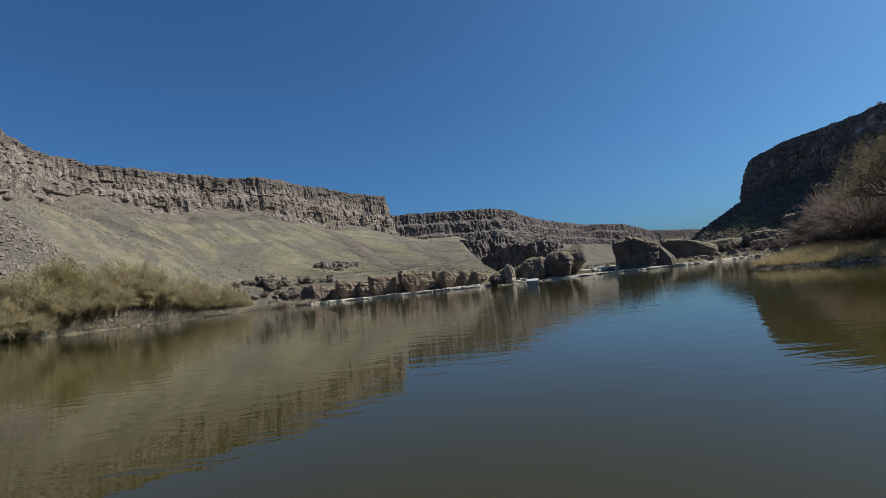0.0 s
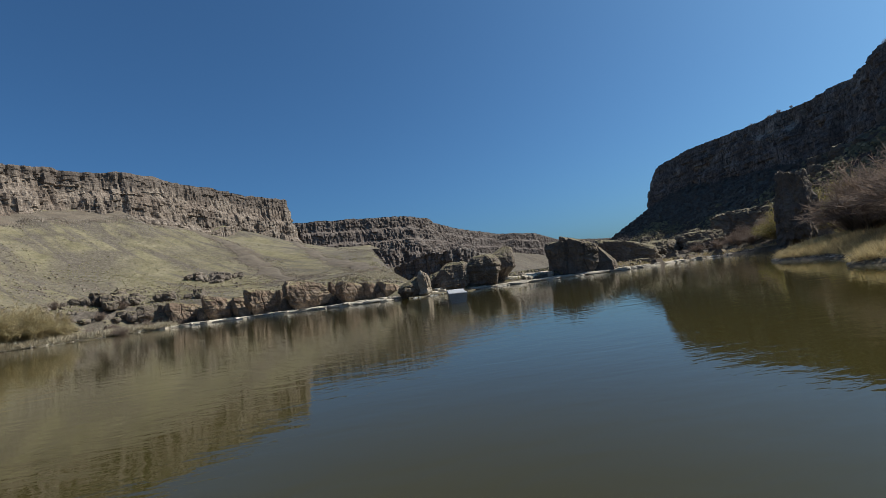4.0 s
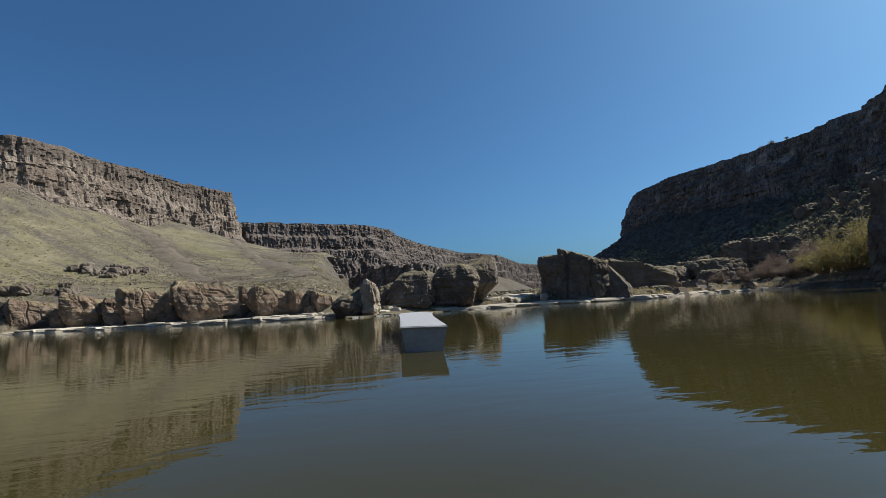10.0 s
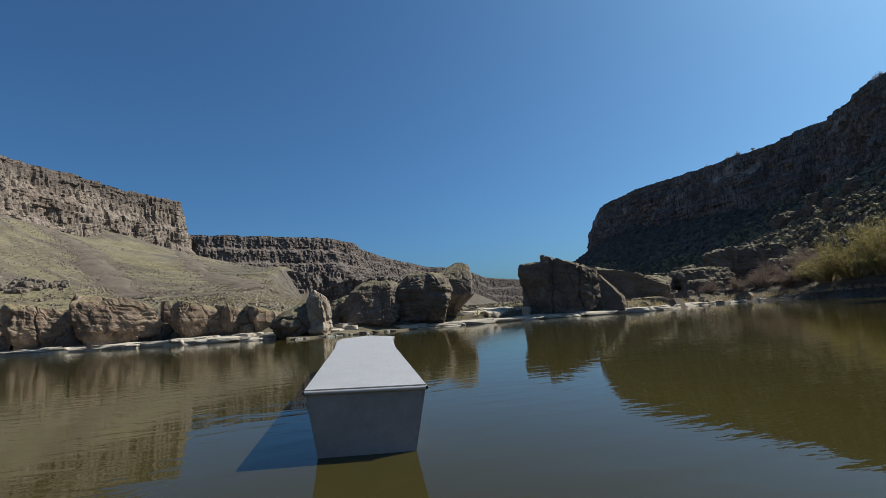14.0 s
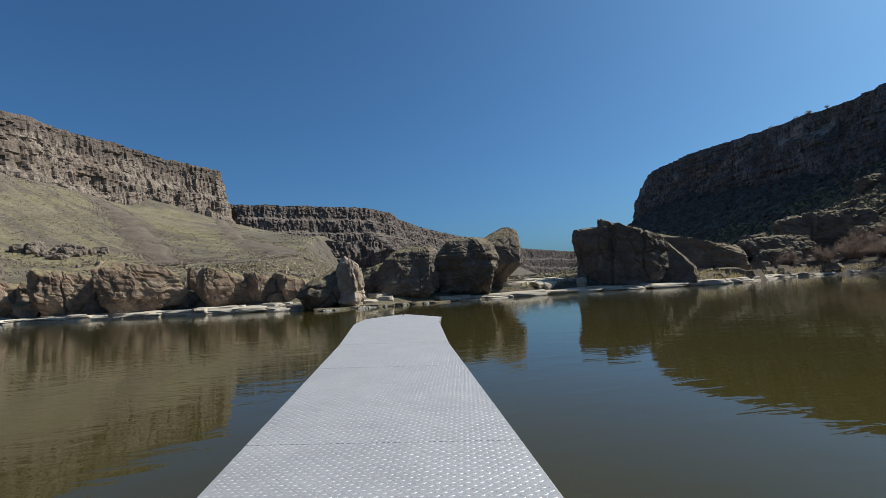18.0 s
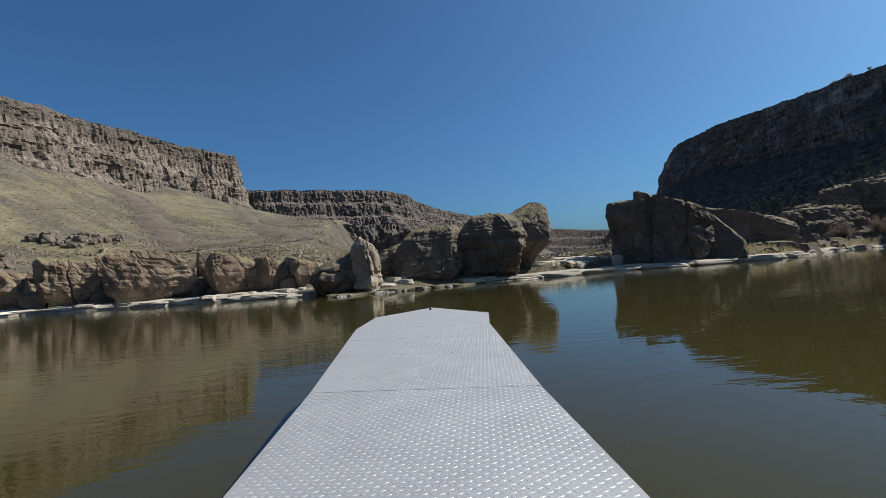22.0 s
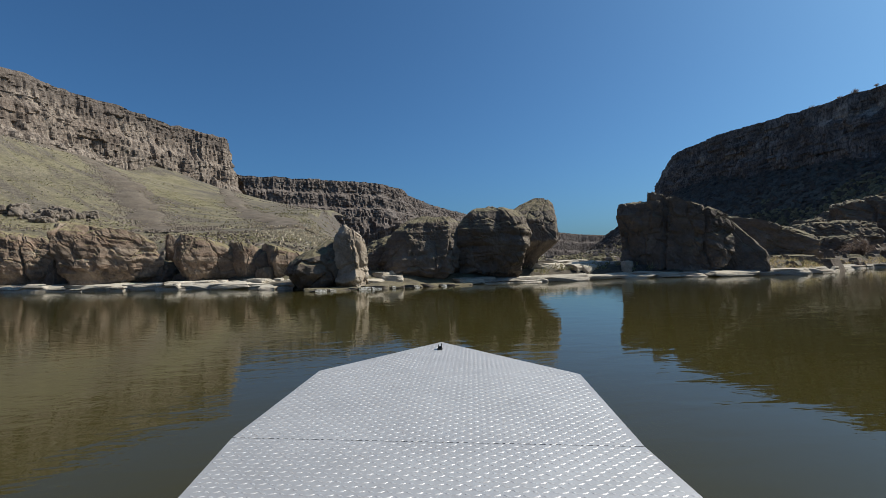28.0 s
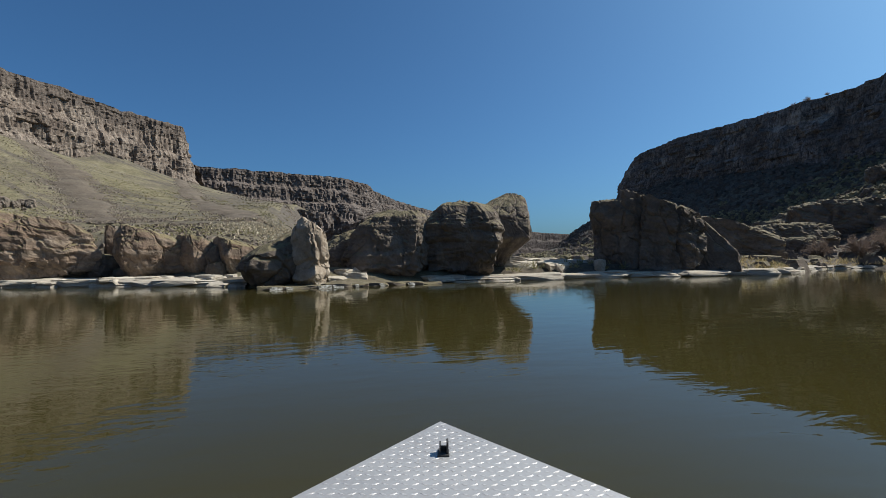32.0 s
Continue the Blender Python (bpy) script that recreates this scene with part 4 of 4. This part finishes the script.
def tree(x, y, height, seed, label):
    """A spreading tree: trunk and limbs, and a crown of twigs and small buds."""
    random.seed(seed)
    wv, wf, lv, lf = [], [], [], []
    tips = []

    def grow(p, d, length, r, depth):
        pts = [p]
        for i in range(4):
            d = (d + Vector((random.gauss(0, 0.16), random.gauss(0, 0.16), random.gauss(0.03, 0.1)))).normalized()
            p = p + d * length / 4
            pts.append(p)
        tube(wv, wf, pts, r, r * 0.6, 6 if depth < 2 else 4)
        if depth >= 4:
            tips.append((pts, d))
            return
        for _ in range(3 if depth else 4):
            nd = (d + Vector((random.gauss(0, 0.6), random.gauss(0, 0.6), random.gauss(0.05, 0.3)))).normalized()
            grow(pts[random.choice((2, 3, 4))], nd, length * random.uniform(0.62, 0.82), r * 0.55, depth + 1)

    for _ in range(2):
        grow(Vector((0, 0, -0.2)), Vector((random.gauss(-0.25, 0.3), random.gauss(0, 0.3), 1)).normalized(), height * 0.33, height * 0.026, 0)
    for pts, d in tips:
        for _ in range(8):
            q = random.choice(pts)
            e = (d + Vector((random.gauss(0, 0.8), random.gauss(0, 0.8), random.gauss(0, 0.6)))).normalized()
            ln = random.uniform(0.3, 0.8)
            blade(wv, wf, q, e, ln, 0.012)
            for _ in range(13):
                b = q + e * ln * random.uniform(0.2, 1.1) + Vector((random.gauss(0, 0.1), random.gauss(0, 0.1), random.gauss(0, 0.1)))
                blade(lv, lf, b, Vector((random.gauss(0, 1), random.gauss(0, 1), random.gauss(0, 1))).normalized(), random.uniform(0.045, 0.09), 0.014)
    base = tagged(new("tree"), label, "tree")
    base.matrix_world = pose(x, y, land_at(x, y) - 0.1)
    mesh_object("trunk", wv, wf, BARK, True, base)
    mesh_object("crown", lv, lf, TREE_BUD, False, base)


tree(28.0, 26.8, 9.5, 5, "tall budding tree with olive-brown twigs on the bank")
tree(30.5, 27.0, 9.0, 8, "budding tree with a crooked trunk in the thicket")
# low junipers and snags on the rim
for k, (x, y, sc) in enumerate([(150, 214, 1.4), (150.5, 216, 1.1), (147, 168, 1.5), (147.5, 164, 1.2), (146, 159, 1.5), (145.5, 155, 1.6), (144.5, 149, 1.2), (128, 106.5, 2.0)]):
    bush(BARE_BUSH[k % 2], x, y, sc * (0.2 + 0.04 * (k % 3)), k * 30, "rim_shrub", "small dark shrub on the canyon rim", group="rim shrubs", z=43.0)


# ---- grass, sage and scree ----
def scatter(name, count, seed, place, build, material, label, category):
    """Many small pieces in one mesh."""
    random.seed(seed)
    rng = np.random.RandomState(seed)
    pts = place(rng, count)
    zs = land(pts[:, 0], pts[:, 1])
    v, f = [], []
    for (x, y), z in zip(pts, zs):
        build(v, f, Vector((x, y, z)))
    ob = mesh_object(name, v, f, material, smooth=False)
    return tagged(ob, label, category, kind="stuff")


def tuft(size, n, up=0.6, width=0.12):
    def make(v, f, p):
        s = size * random.uniform(0.5, 1.5)
        for _ in range(n):
            d = Vector((random.gauss(0, 1), random.gauss(0, 1), abs(random.gauss(up, 0.5)) + 0.1)).normalized()
            blade(v, f, p + Vector((random.gauss(0, 0.18), random.gauss(0, 0.18), -0.02)) * s, d, s * random.uniform(0.5, 1.1), s * width)
    return make


def shrublet(size, twigs):
    """A low dome of brush with stray twigs."""
    def make(v, f, p):
        s = size * random.choice((0.5, 0.7, 1.0, 1.0, 1.4))
        n = len(v)
        v.append((p.x, p.y, p.z + s * random.uniform(0.55, 0.8)))
        for ring, (r, h) in enumerate(((0.36, 0.52), (0.52, 0.12))):
            for k in range(6):
                a = (k + 0.5 * ring) * math.pi / 3 + random.uniform(-0.3, 0.3)
                q = r * s * random.uniform(0.7, 1.3)
                v.append((p.x + q * math.cos(a), p.y + q * math.sin(a), p.z + s * h * random.uniform(0.6, 1.3) - 0.04))
        for k in range(6):
            a, b = n + 1 + k, n + 1 + (k + 1) % 6
            f.append((n, a, b))
            f.append((a, a + 6, b + 6, b))
        for _ in range(twigs):
            d = Vector((random.gauss(0, 1), random.gauss(0, 1), abs(random.gauss(0.8, 0.5)))).normalized()
            blade(v, f, p + d * s * 0.25, d, s * random.uniform(0.3, 0.6), s * 0.06)
    return make


def stone(low, high):
    def make(v, f, p):
        s = random.uniform(low, high) * random.choice((0.6, 1, 1, 1.6))
        n = len(v)
        turn = random.uniform(0, 6.28)
        c, w = math.cos(turn), math.sin(turn)
        dim = Vector((random.uniform(0.7, 1.4), random.uniform(0.6, 1.1), random.uniform(0.5, 1.0))) * s
        for sx, sy, sz in ((-1, -1, -1), (1, -1, -1), (1, 1, -1), (-1, 1, -1), (-1, -1, 1), (1, -1, 1), (1, 1, 1), (-1, 1, 1)):
            k = 0.62 if sz > 0 else 1.0
            a, b = sx * dim.x * k * random.uniform(0.6, 1.1), sy * dim.y * k * random.uniform(0.6, 1.1)
            v.append((p.x + a * c - b * w, p.y + a * w + b * c, p.z + dim.z * (0.55 * sz + random.uniform(-0.12, 0.12) + 0.2)))
        for q in ((0, 3, 2, 1), (4, 5, 6, 7), (0, 1, 5, 4), (1, 2, 6, 5), (2, 3, 7, 6), (3, 0, 4, 7)):
            f.append(tuple(n + i for i in q))
    return make


def in_box(x0, x1, y0, y1, low, high, near=0.0, patch=None, off=0.0):
    """Places in a box whose ground lies between two heights, off the water, gathered in patches."""
    def place(rng, count):
        out = np.zeros((0, 2))
        while len(out) < count:
            p = rng.uniform((x0, y0), (x1, y1), (count * 3, 2))
            z = land(p[:, 0], p[:, 1])
            ok = (z > low) & (z < high)
            if patch:
                ok &= wave(p[:, 0], p[:, 1], patch[0], patch[1], 3) > patch[2]
            if near:
                away = seg_dist(p[:, 0], p[:, 1], SHORE)[0]
                ok &= (away < near) & (away > off)
            out = np.concatenate([out, p[ok]])
        return out[:count]
    return place


def in_streak(line, widths):
    """Places along a run of scree that widens down the slope."""
    def place(rng, count):
        k = rng.uniform(0, len(line) - 1.001, count)
        i = k.astype(int)
        a, b = np.array(line)[i], np.array(line)[i + 1]
        mid = a + (b - a) * (k - i)[:, None]
        wide = np.interp(k, range(len(widths)), widths)
        side = np.stack([b[:, 1] - a[:, 1], a[:, 0] - b[:, 0]], 1).astype(float)
        side /= np.linalg.norm(side, axis=1)[:, None]
        return mid + side * (rng.normal(0, 0.5, count) * wide)[:, None]
    return place


def scree_run(line, widths, seed):
    """A sheet of fine scree lying on the slope, ragged at its edges."""
    path = np.array(smooth_path(resample([(x, y, w) for (x, y), w in zip(line, widths)], 0.8), 6))
    tang = np.gradient(path[:, :2], axis=0)
    tang /= np.linalg.norm(tang, axis=1)[:, None]
    across = np.linspace(-1, 1, 29)
    gx = path[:, None, 0] - tang[:, None, 1] * across * path[:, None, 2] * 1.5
    gy = path[:, None, 1] + tang[:, None, 0] * across * path[:, None, 2] * 1.5
    ends = np.clip(np.minimum(np.arange(len(path)), np.arange(len(path))[::-1]) / 12.0, 0, 1)[:, None]
    rise = 0.55 * (0.62 - np.abs(across)[None, :] * 1.1 + 0.9 * wave(gx, gy, 5.0, seed, 4) - 0.6 * (1 - ends))
    gz = land(gx, gy) + np.clip(rise, -0.6, 0.3) + 0.06 * wave(gx, gy, 0.9, seed + 1, 2)
    ob = mesh_object("scree_run", np.stack([gx.ravel(), gy.ravel(), gz.ravel()], 1).tolist(), grid_faces(len(path), len(across)), SCREE_SOIL)
    tagged(ob, "long grey-brown run of fine scree on the slope", "scree", kind="stuff")


scree_run([(-60, 208), (-45, 190), (-31, 167), (-20, 146), (-9, 124)], [1.4, 2.2, 2.8, 3.2, 3.4], 3.0)
scree_run([(-24, 228), (-10, 169), (1, 138), (7, 114)], [1.8, 2.2, 2.8, 3.4], 4.0)
scree_run([(-98, 112), (-100, 128), (-90, 150), (-74, 173), (-60, 192), (-50, 212)], [4, 5, 5, 5, 5, 4], 5.0)
scatter("scree", 22000, 40, in_streak([(-58, 207), (-45, 190), (-31, 167), (-20, 146), (-9, 124)], [2, 3, 4, 4.5, 4.5]), stone(0.05, 0.12), SCREE, "long dark run of basalt scree down the slope", "scree")
scatter("scree", 9000, 41, in_streak([(-22, 225), (-10, 169), (1, 138), (7, 114)], [3, 3, 4, 5]), stone(0.05, 0.12), SCREE, "dark scree below the cliff's end", "scree")
scatter("scree", 16000, 42, in_streak([(-96, 112), (-98, 128), (-88, 150), (-72, 173), (-58, 192)], [4, 5, 5, 5, 5]), stone(0.08, 0.2), SCREE, "scree fallen along the foot of the cliff", "scree")
def in_patch(x, y, rx, ry):
    def place(rng, count):
        a, r = rng.uniform(0, 2 * math.pi, count), np.sqrt(rng.uniform(0, 1, count)) * (1 + 0.3 * rng.normal(0, 1, count))
        return np.stack([x + rx * r * np.cos(a), y + ry * r * np.sin(a)], 1)
    return place


scatter("dry_grass", 6000, 47, in_patch(7.5, 117, 4.5, 13), tuft(0.3, 4, 0.5, 0.16), PALE_GRASS, "pale dry grass on a bare patch of the slope", "grass")
scatter("dry_grass", 6000, 48, in_box(-60, 12, 100, 170, 3.0, 18, 0, (14, 2.0, 0.05)), tuft(0.22, 4, 0.7, 0.12), DRY_GRASS, "olive-tan bunchgrass on the slope above the bluff", "grass")
scatter("sagebrush", 10000, 31, in_box(-110, 30, 60, 330, 0.8, 36, 0, (40, 8.0, -0.25)), shrublet(0.24, 3), SAGE, "scattered low sagebrush and dry bunchgrass on the slope", "sagebrush")
scatter("sagebrush", 6000, 32, in_box(40, 120, 40, 180, 3.6, 16), shrublet(0.5, 5), SAGE, "olive sagebrush on the shaded bank slope", "sagebrush")
scatter("scree", 9000, 33, in_box(-110, 20, 90, 330, 3.0, 37, 0, (26, 9.0, 0.12)), stone(0.07, 0.2), SCREE, "dark basalt scree lying on the slope", "scree")
scatter("scree", 14000, 34, in_box(-105, -50, 20, 88, 2.0, 32), stone(0.12, 0.36), SCREE, "tumbled dark basalt blocks above the bank", "scree")
scatter("scree", 3500, 35, in_box(-46, 14, 95, 135, 0.8, 9, 0, (9, 3.0, 0.0)), stone(0.05, 0.18), BOULDER, "brown rocks strewn on the bluff's top", "rocks")
scatter("scree", 13000, 36, in_box(48, 152, 20, 262, 5.0, 31), stone(0.15, 0.6), SHADED_SCREE, "dense basalt blocks on the shaded slope, colour darkened for its shade", "scree")
scatter("scree", 260, 45, in_box(42, 72, 83, 104, 0.15, 4.0), stone(0.2, 0.7), BOULDER, "tumbled brown rocks behind the ledge", "rocks")
scatter("sagebrush", 5000, 46, in_box(50, 140, 70, 200, 4.2, 24, 0, (20, 5.0, -0.05)), shrublet(0.8, 6), SAGE, "olive sagebrush climbing the shaded slope", "sagebrush")
scatter("sagebrush", 3500, 52, in_box(20, 110, 104, 320, 0.4, 16), shrublet(0.8, 5), SAGE, "low brush among the rubble of the canyon floor", "sagebrush")
scatter("scree", 10000, 49, in_box(20, 110, 104, 330, 0.4, 16), stone(0.15, 0.6), SCREE, "rubble on the floor of the canyon beyond the boulders", "scree")
scatter("reeds", 4200, 37, in_box(26, 60, 34, 66, 0.02, 1.6, 3.6, None, 0.35), tuft(0.42, 15, 1.0, 0.024), REED, "dry golden reeds along the spit", "reeds")
scatter("reeds", 8000, 38, in_box(-64, -28, 30, 104, 0.02, 1.8, 3.5), tuft(0.85, 12, 1.2, 0.035), PALE_GRASS, "dry pale grass along the bank", "grass")
scatter("reeds", 9000, 43, in_box(20, 40, 8, 46, 0.02, 3.0, 6.0, None, 0.3), tuft(0.45, 15, 0.9, 0.022), REED, "tall dry reeds and grass on the near bank", "reeds")
def on_shore(x0, x1, y0, y1, low, high):
    """Places at a small distance behind the water's edge."""
    line = [p for p in resample([(float(x), float(y)) for x, y in SHORE], 0.5) if x0 < p[0] < x1 and y0 < p[1] < y1]

    def place(rng, count):
        p = np.array(line)[rng.randint(0, len(line), count)]
        a = rng.uniform(0, 2 * math.pi, count)
        d = rng.uniform(low, high, count)
        q = p + np.stack([np.cos(a) * d, np.sin(a) * d], 1)
        return q[~inside(q[:, 0], q[:, 1], SHORE)]
    return place


scatter("gravel", 5000, 50, on_shore(20, 64, 16, 84, 0.1, 0.8), stone(0.02, 0.06), LEDGE, "pale gravel along the water's edge", "gravel")
scatter("gravel", 5000, 51, on_shore(-64, -28, 40, 103, 0.1, 1.3), stone(0.03, 0.1), LEDGE, "pale stones at the grassy water's edge", "gravel")
scatter("dry_grass", 260, 53, on_shore(22, 50, 80, 92, 0.4, 3.0), tuft(0.4, 14, 1.2, 0.05), DRY_GRASS, "yellow-green grass tufts in the cracks of the ledge", "grass")
scatter("reeds", 500, 39, in_box(40, 68, 60, 95, 0.02, 1.0, 1.8), tuft(0.4, 9, 1.4, 0.04), REED, "dry grass tufts by the ledges", "grass")


# ---- the boat's bow ----
def build_boat():
    m = cam_pose(CAM_ROWS[-2])
    alu = Nodes("bright_aluminium")
    alu.bsdf.inputs["Metallic"].default_value = 0.55
    ALU = alu.done(alu.ramp(alu.noise(3, 4), (0.3, (0.4, 0.4, 0.4)), (0.7, (0.49, 0.49, 0.485))), 0.5, alu.noise(60, 3), 0.1, 0.01)
    bare = Nodes("polished_tread")
    bare.bsdf.inputs["Metallic"].default_value = 0.4
    TREAD = bare.done(bare.ramp(bare.noise(20, 3), (0.3, (0.5, 0.5, 0.5)), (0.7, (0.61, 0.61, 0.6))), 0.46)
    dull = Nodes("weathered_hull")
    HULL = dull.done(dull.ramp(dull.noise(4, 5, 0.7), (0.3, (0.24, 0.24, 0.23)), (0.7, (0.34, 0.34, 0.33))), 0.6, dull.noise(30, 3), 0.1, 0.01)
    dark = Nodes("dark_steel")
    STEEL = dark.done(dark.ramp(dark.noise(40, 3), (0.3, (0.03, 0.03, 0.03)), (0.7, (0.07, 0.07, 0.07))), 0.5)
    base = tagged(new("boat"), "long narrow aluminium boat with a flush tread-plate deck", "boat")
    # the boat's axes: x right, y ahead, z up from the deck, over the place below the eye
    base.matrix_world = m @ pose(0, -0.62, 0, -90, 0, 0)
    tip, left, right = Vector((-0.0325, 1.99, 0)), Vector((-0.561, 1.209, 0)), Vector((0.658, 1.209, 0))
    # the straight after body runs a little to one side of the stem's axis
    def aft(v, y):
        d = left.y - y
        return Vector((v.x * (1 - 0.12 * min(1.0, max(0.0, d - 1.1) / 2.5)) + 0.13 * max(0.0, d - 1.1), y, 0.006 * max(0.0, d - 1.1)))

    beam_l, beam_r = left + Vector((-0.088, -0.13, 0)), right + Vector((0.115, -0.13, 0))
    stern_l, stern_r = aft(beam_l, -7.6), aft(beam_r, -7.6)
    knee_l, knee_r = aft(beam_l, 0.1), aft(beam_r, 0.1)

    def plate(name, outline, thick, material, label=""):
        """A sheet of metal with an outline and a thickness."""
        bm = bmesh.new()
        face = bm.faces.new([bm.verts.new(v) for v in outline])
        res = bmesh.ops.extrude_face_region(bm, geom=[face])
        bmesh.ops.translate(bm, vec=thick, verts=[g for g in res["geom"] if isinstance(g, bmesh.types.BMVert)])
        bmesh.ops.recalc_face_normals(bm, faces=bm.faces)
        return part(name, bm, material, base, label)

    plate("deck_plate", (tip, left, beam_l, knee_l, knee_r, beam_r, right), Vector((0, 0, -0.012)), ALU)
    cuts = (0.094, -0.65, -1.4, -2.4, -3.9, -5.8, -7.6)
    for y0, y1 in zip(cuts, cuts[1:]):
        plate("deck_plate", (aft(beam_l, y0), aft(beam_l, y1 + 0.006), aft(beam_r, y1 + 0.006), aft(beam_r, y0)), Vector((0, 0, -0.012)), ALU)
    # side plates from stem to stern, with flare
    low = Vector((0, 0, -0.86))
    stations = (0.1, -0.65, -1.4, -2.4, -3.9, -5.8, -7.6)
    for name, line in (("side_plate", [tip, left, beam_l] + [aft(beam_l, y) for y in stations]), ("side_plate", [tip, right, beam_r] + [aft(beam_r, y) for y in stations])):
        bm = bmesh.new()
        sign = -1 if line[1].x < 0 else 1
        rows = []
        for k, v in enumerate(line):
            top_v = v + Vector((0, 0, -0.0125))
            foot = Vector((v.x - sign * (0.16 if k else 0), v.y - (0.42 if k == 0 else 0), v.z - 0.86))
            rows.append([bm.verts.new(c) for c in (top_v, foot, foot - Vector((sign * 0.02, 0, 0)), top_v - Vector((sign * 0.02, 0, 0)))])
        for a, b in zip(rows, rows[1:]):
            for i in range(4):
                bm.faces.new((a[i], a[(i + 1) % 4], b[(i + 1) % 4], b[i]))
        bm.faces.new(rows[-1])
        bmesh.ops.recalc_face_normals(bm, faces=bm.faces)
        part(name, bm, HULL, base)
    deep = stern_l.z - 0.86
    plate("transom", [stern_l + Vector((0.025, 0, -0.015)), stern_r + Vector((-0.025, 0, -0.015)), Vector((stern_r.x - 0.17, stern_r.y, deep)), Vector((stern_l.x + 0.17, stern_l.y, deep))], Vector((0, 0.025, 0)), HULL)
    for beam in (beam_l, beam_r):
        v, f = [], []
        tube(v, f, [aft(beam, y) + Vector((0, 0, -0.035)) for y in stations], 0.022, 0.022, 8)
        mesh_object("rub_rail", v, f, ALU, True, base)
    v, f = [], []
    tube(v, f, [stern_l + Vector((0, -0.005, -0.035)), stern_l.lerp(stern_r, 0.5) + Vector((0, -0.005, -0.035)), stern_r + Vector((0, -0.005, -0.035))], 0.022, 0.022, 8)
    mesh_object("rub_rail", v, f, ALU, True, base)
    # raised lozenges of the tread plate, turned this way and that
    v, f = [], []
    step = 0.0262
    mid = Vector((0.03, 1.2, 0))
    for j in range(-352, 33):
        for i in range(-34, 84):
            p = Vector((mid.x + i * step, mid.y + j * step, 0))
            if p.y > beam_l.y:
                t = (tip.y - p.y) / (tip.y - beam_l.y)
                x0, x1 = tip.x + (beam_l.x - tip.x) * t, tip.x + (beam_r.x - tip.x) * t
            else:
                t = 1.0
                x0, x1 = aft(beam_l, p.y).x, aft(beam_r, p.y).x
                p.z = aft(beam_l, p.y).z
            if t < 0.02 or p.y < -7.58 or not x0 + 0.014 < p.x < x1 - 0.014:
                continue
            turn = radians(28 if (i + j) % 2 else -28)
            ax, ay = Vector((math.cos(turn), math.sin(turn), 0)), Vector((-math.sin(turn), math.cos(turn), 0))
            n = len(v)
            for cx, cy, z in ((-0.0125, 0, 0.0002), (0, -0.0042, 0.0002), (0.0125, 0, 0.0002), (0, 0.0042, 0.0002), (-0.006, 0, 0.0014), (0.006, 0, 0.0014)):
                v.append(p + ax * cx + ay * cy + Vector((0, 0, z)))
            f.extend((n + q0, n + q1, n + q2) for q0, q1, q2 in ((0, 1, 4), (1, 5, 4), (1, 2, 5), (2, 3, 5), (3, 4, 5), (3, 0, 4)))
    tagged(mesh_object("tread", v, f, TREAD, False, base), "raised lozenges of the aluminium tread plate", kind="stuff")
    # bow bracket with two lugs
    bm = bmesh.new()
    for cx, cy, cz, sx, sy, sz in ((-0.024, 1.71, 0.003, 0.036, 0.05, 0.006), (-0.034, 1.71, 0.018, 0.005, 0.03, 0.03), (-0.012, 1.71, 0.022, 0.006, 0.034, 0.038), (-0.023, 1.722, 0.012, 0.024, 0.006, 0.016)):
        bmesh.ops.create_cube(bm, size=1.0, matrix=Matrix.Translation((cx, cy, cz)) @ Matrix.Diagonal((sx, sy, sz, 1)))
    bmesh.ops.bevel(bm, geom=bm.edges[:], offset=0.0012, segments=1, affect="EDGES")
    part("bow_bracket", bm, STEEL, base, "small dark steel bracket with two lugs")


build_boat()
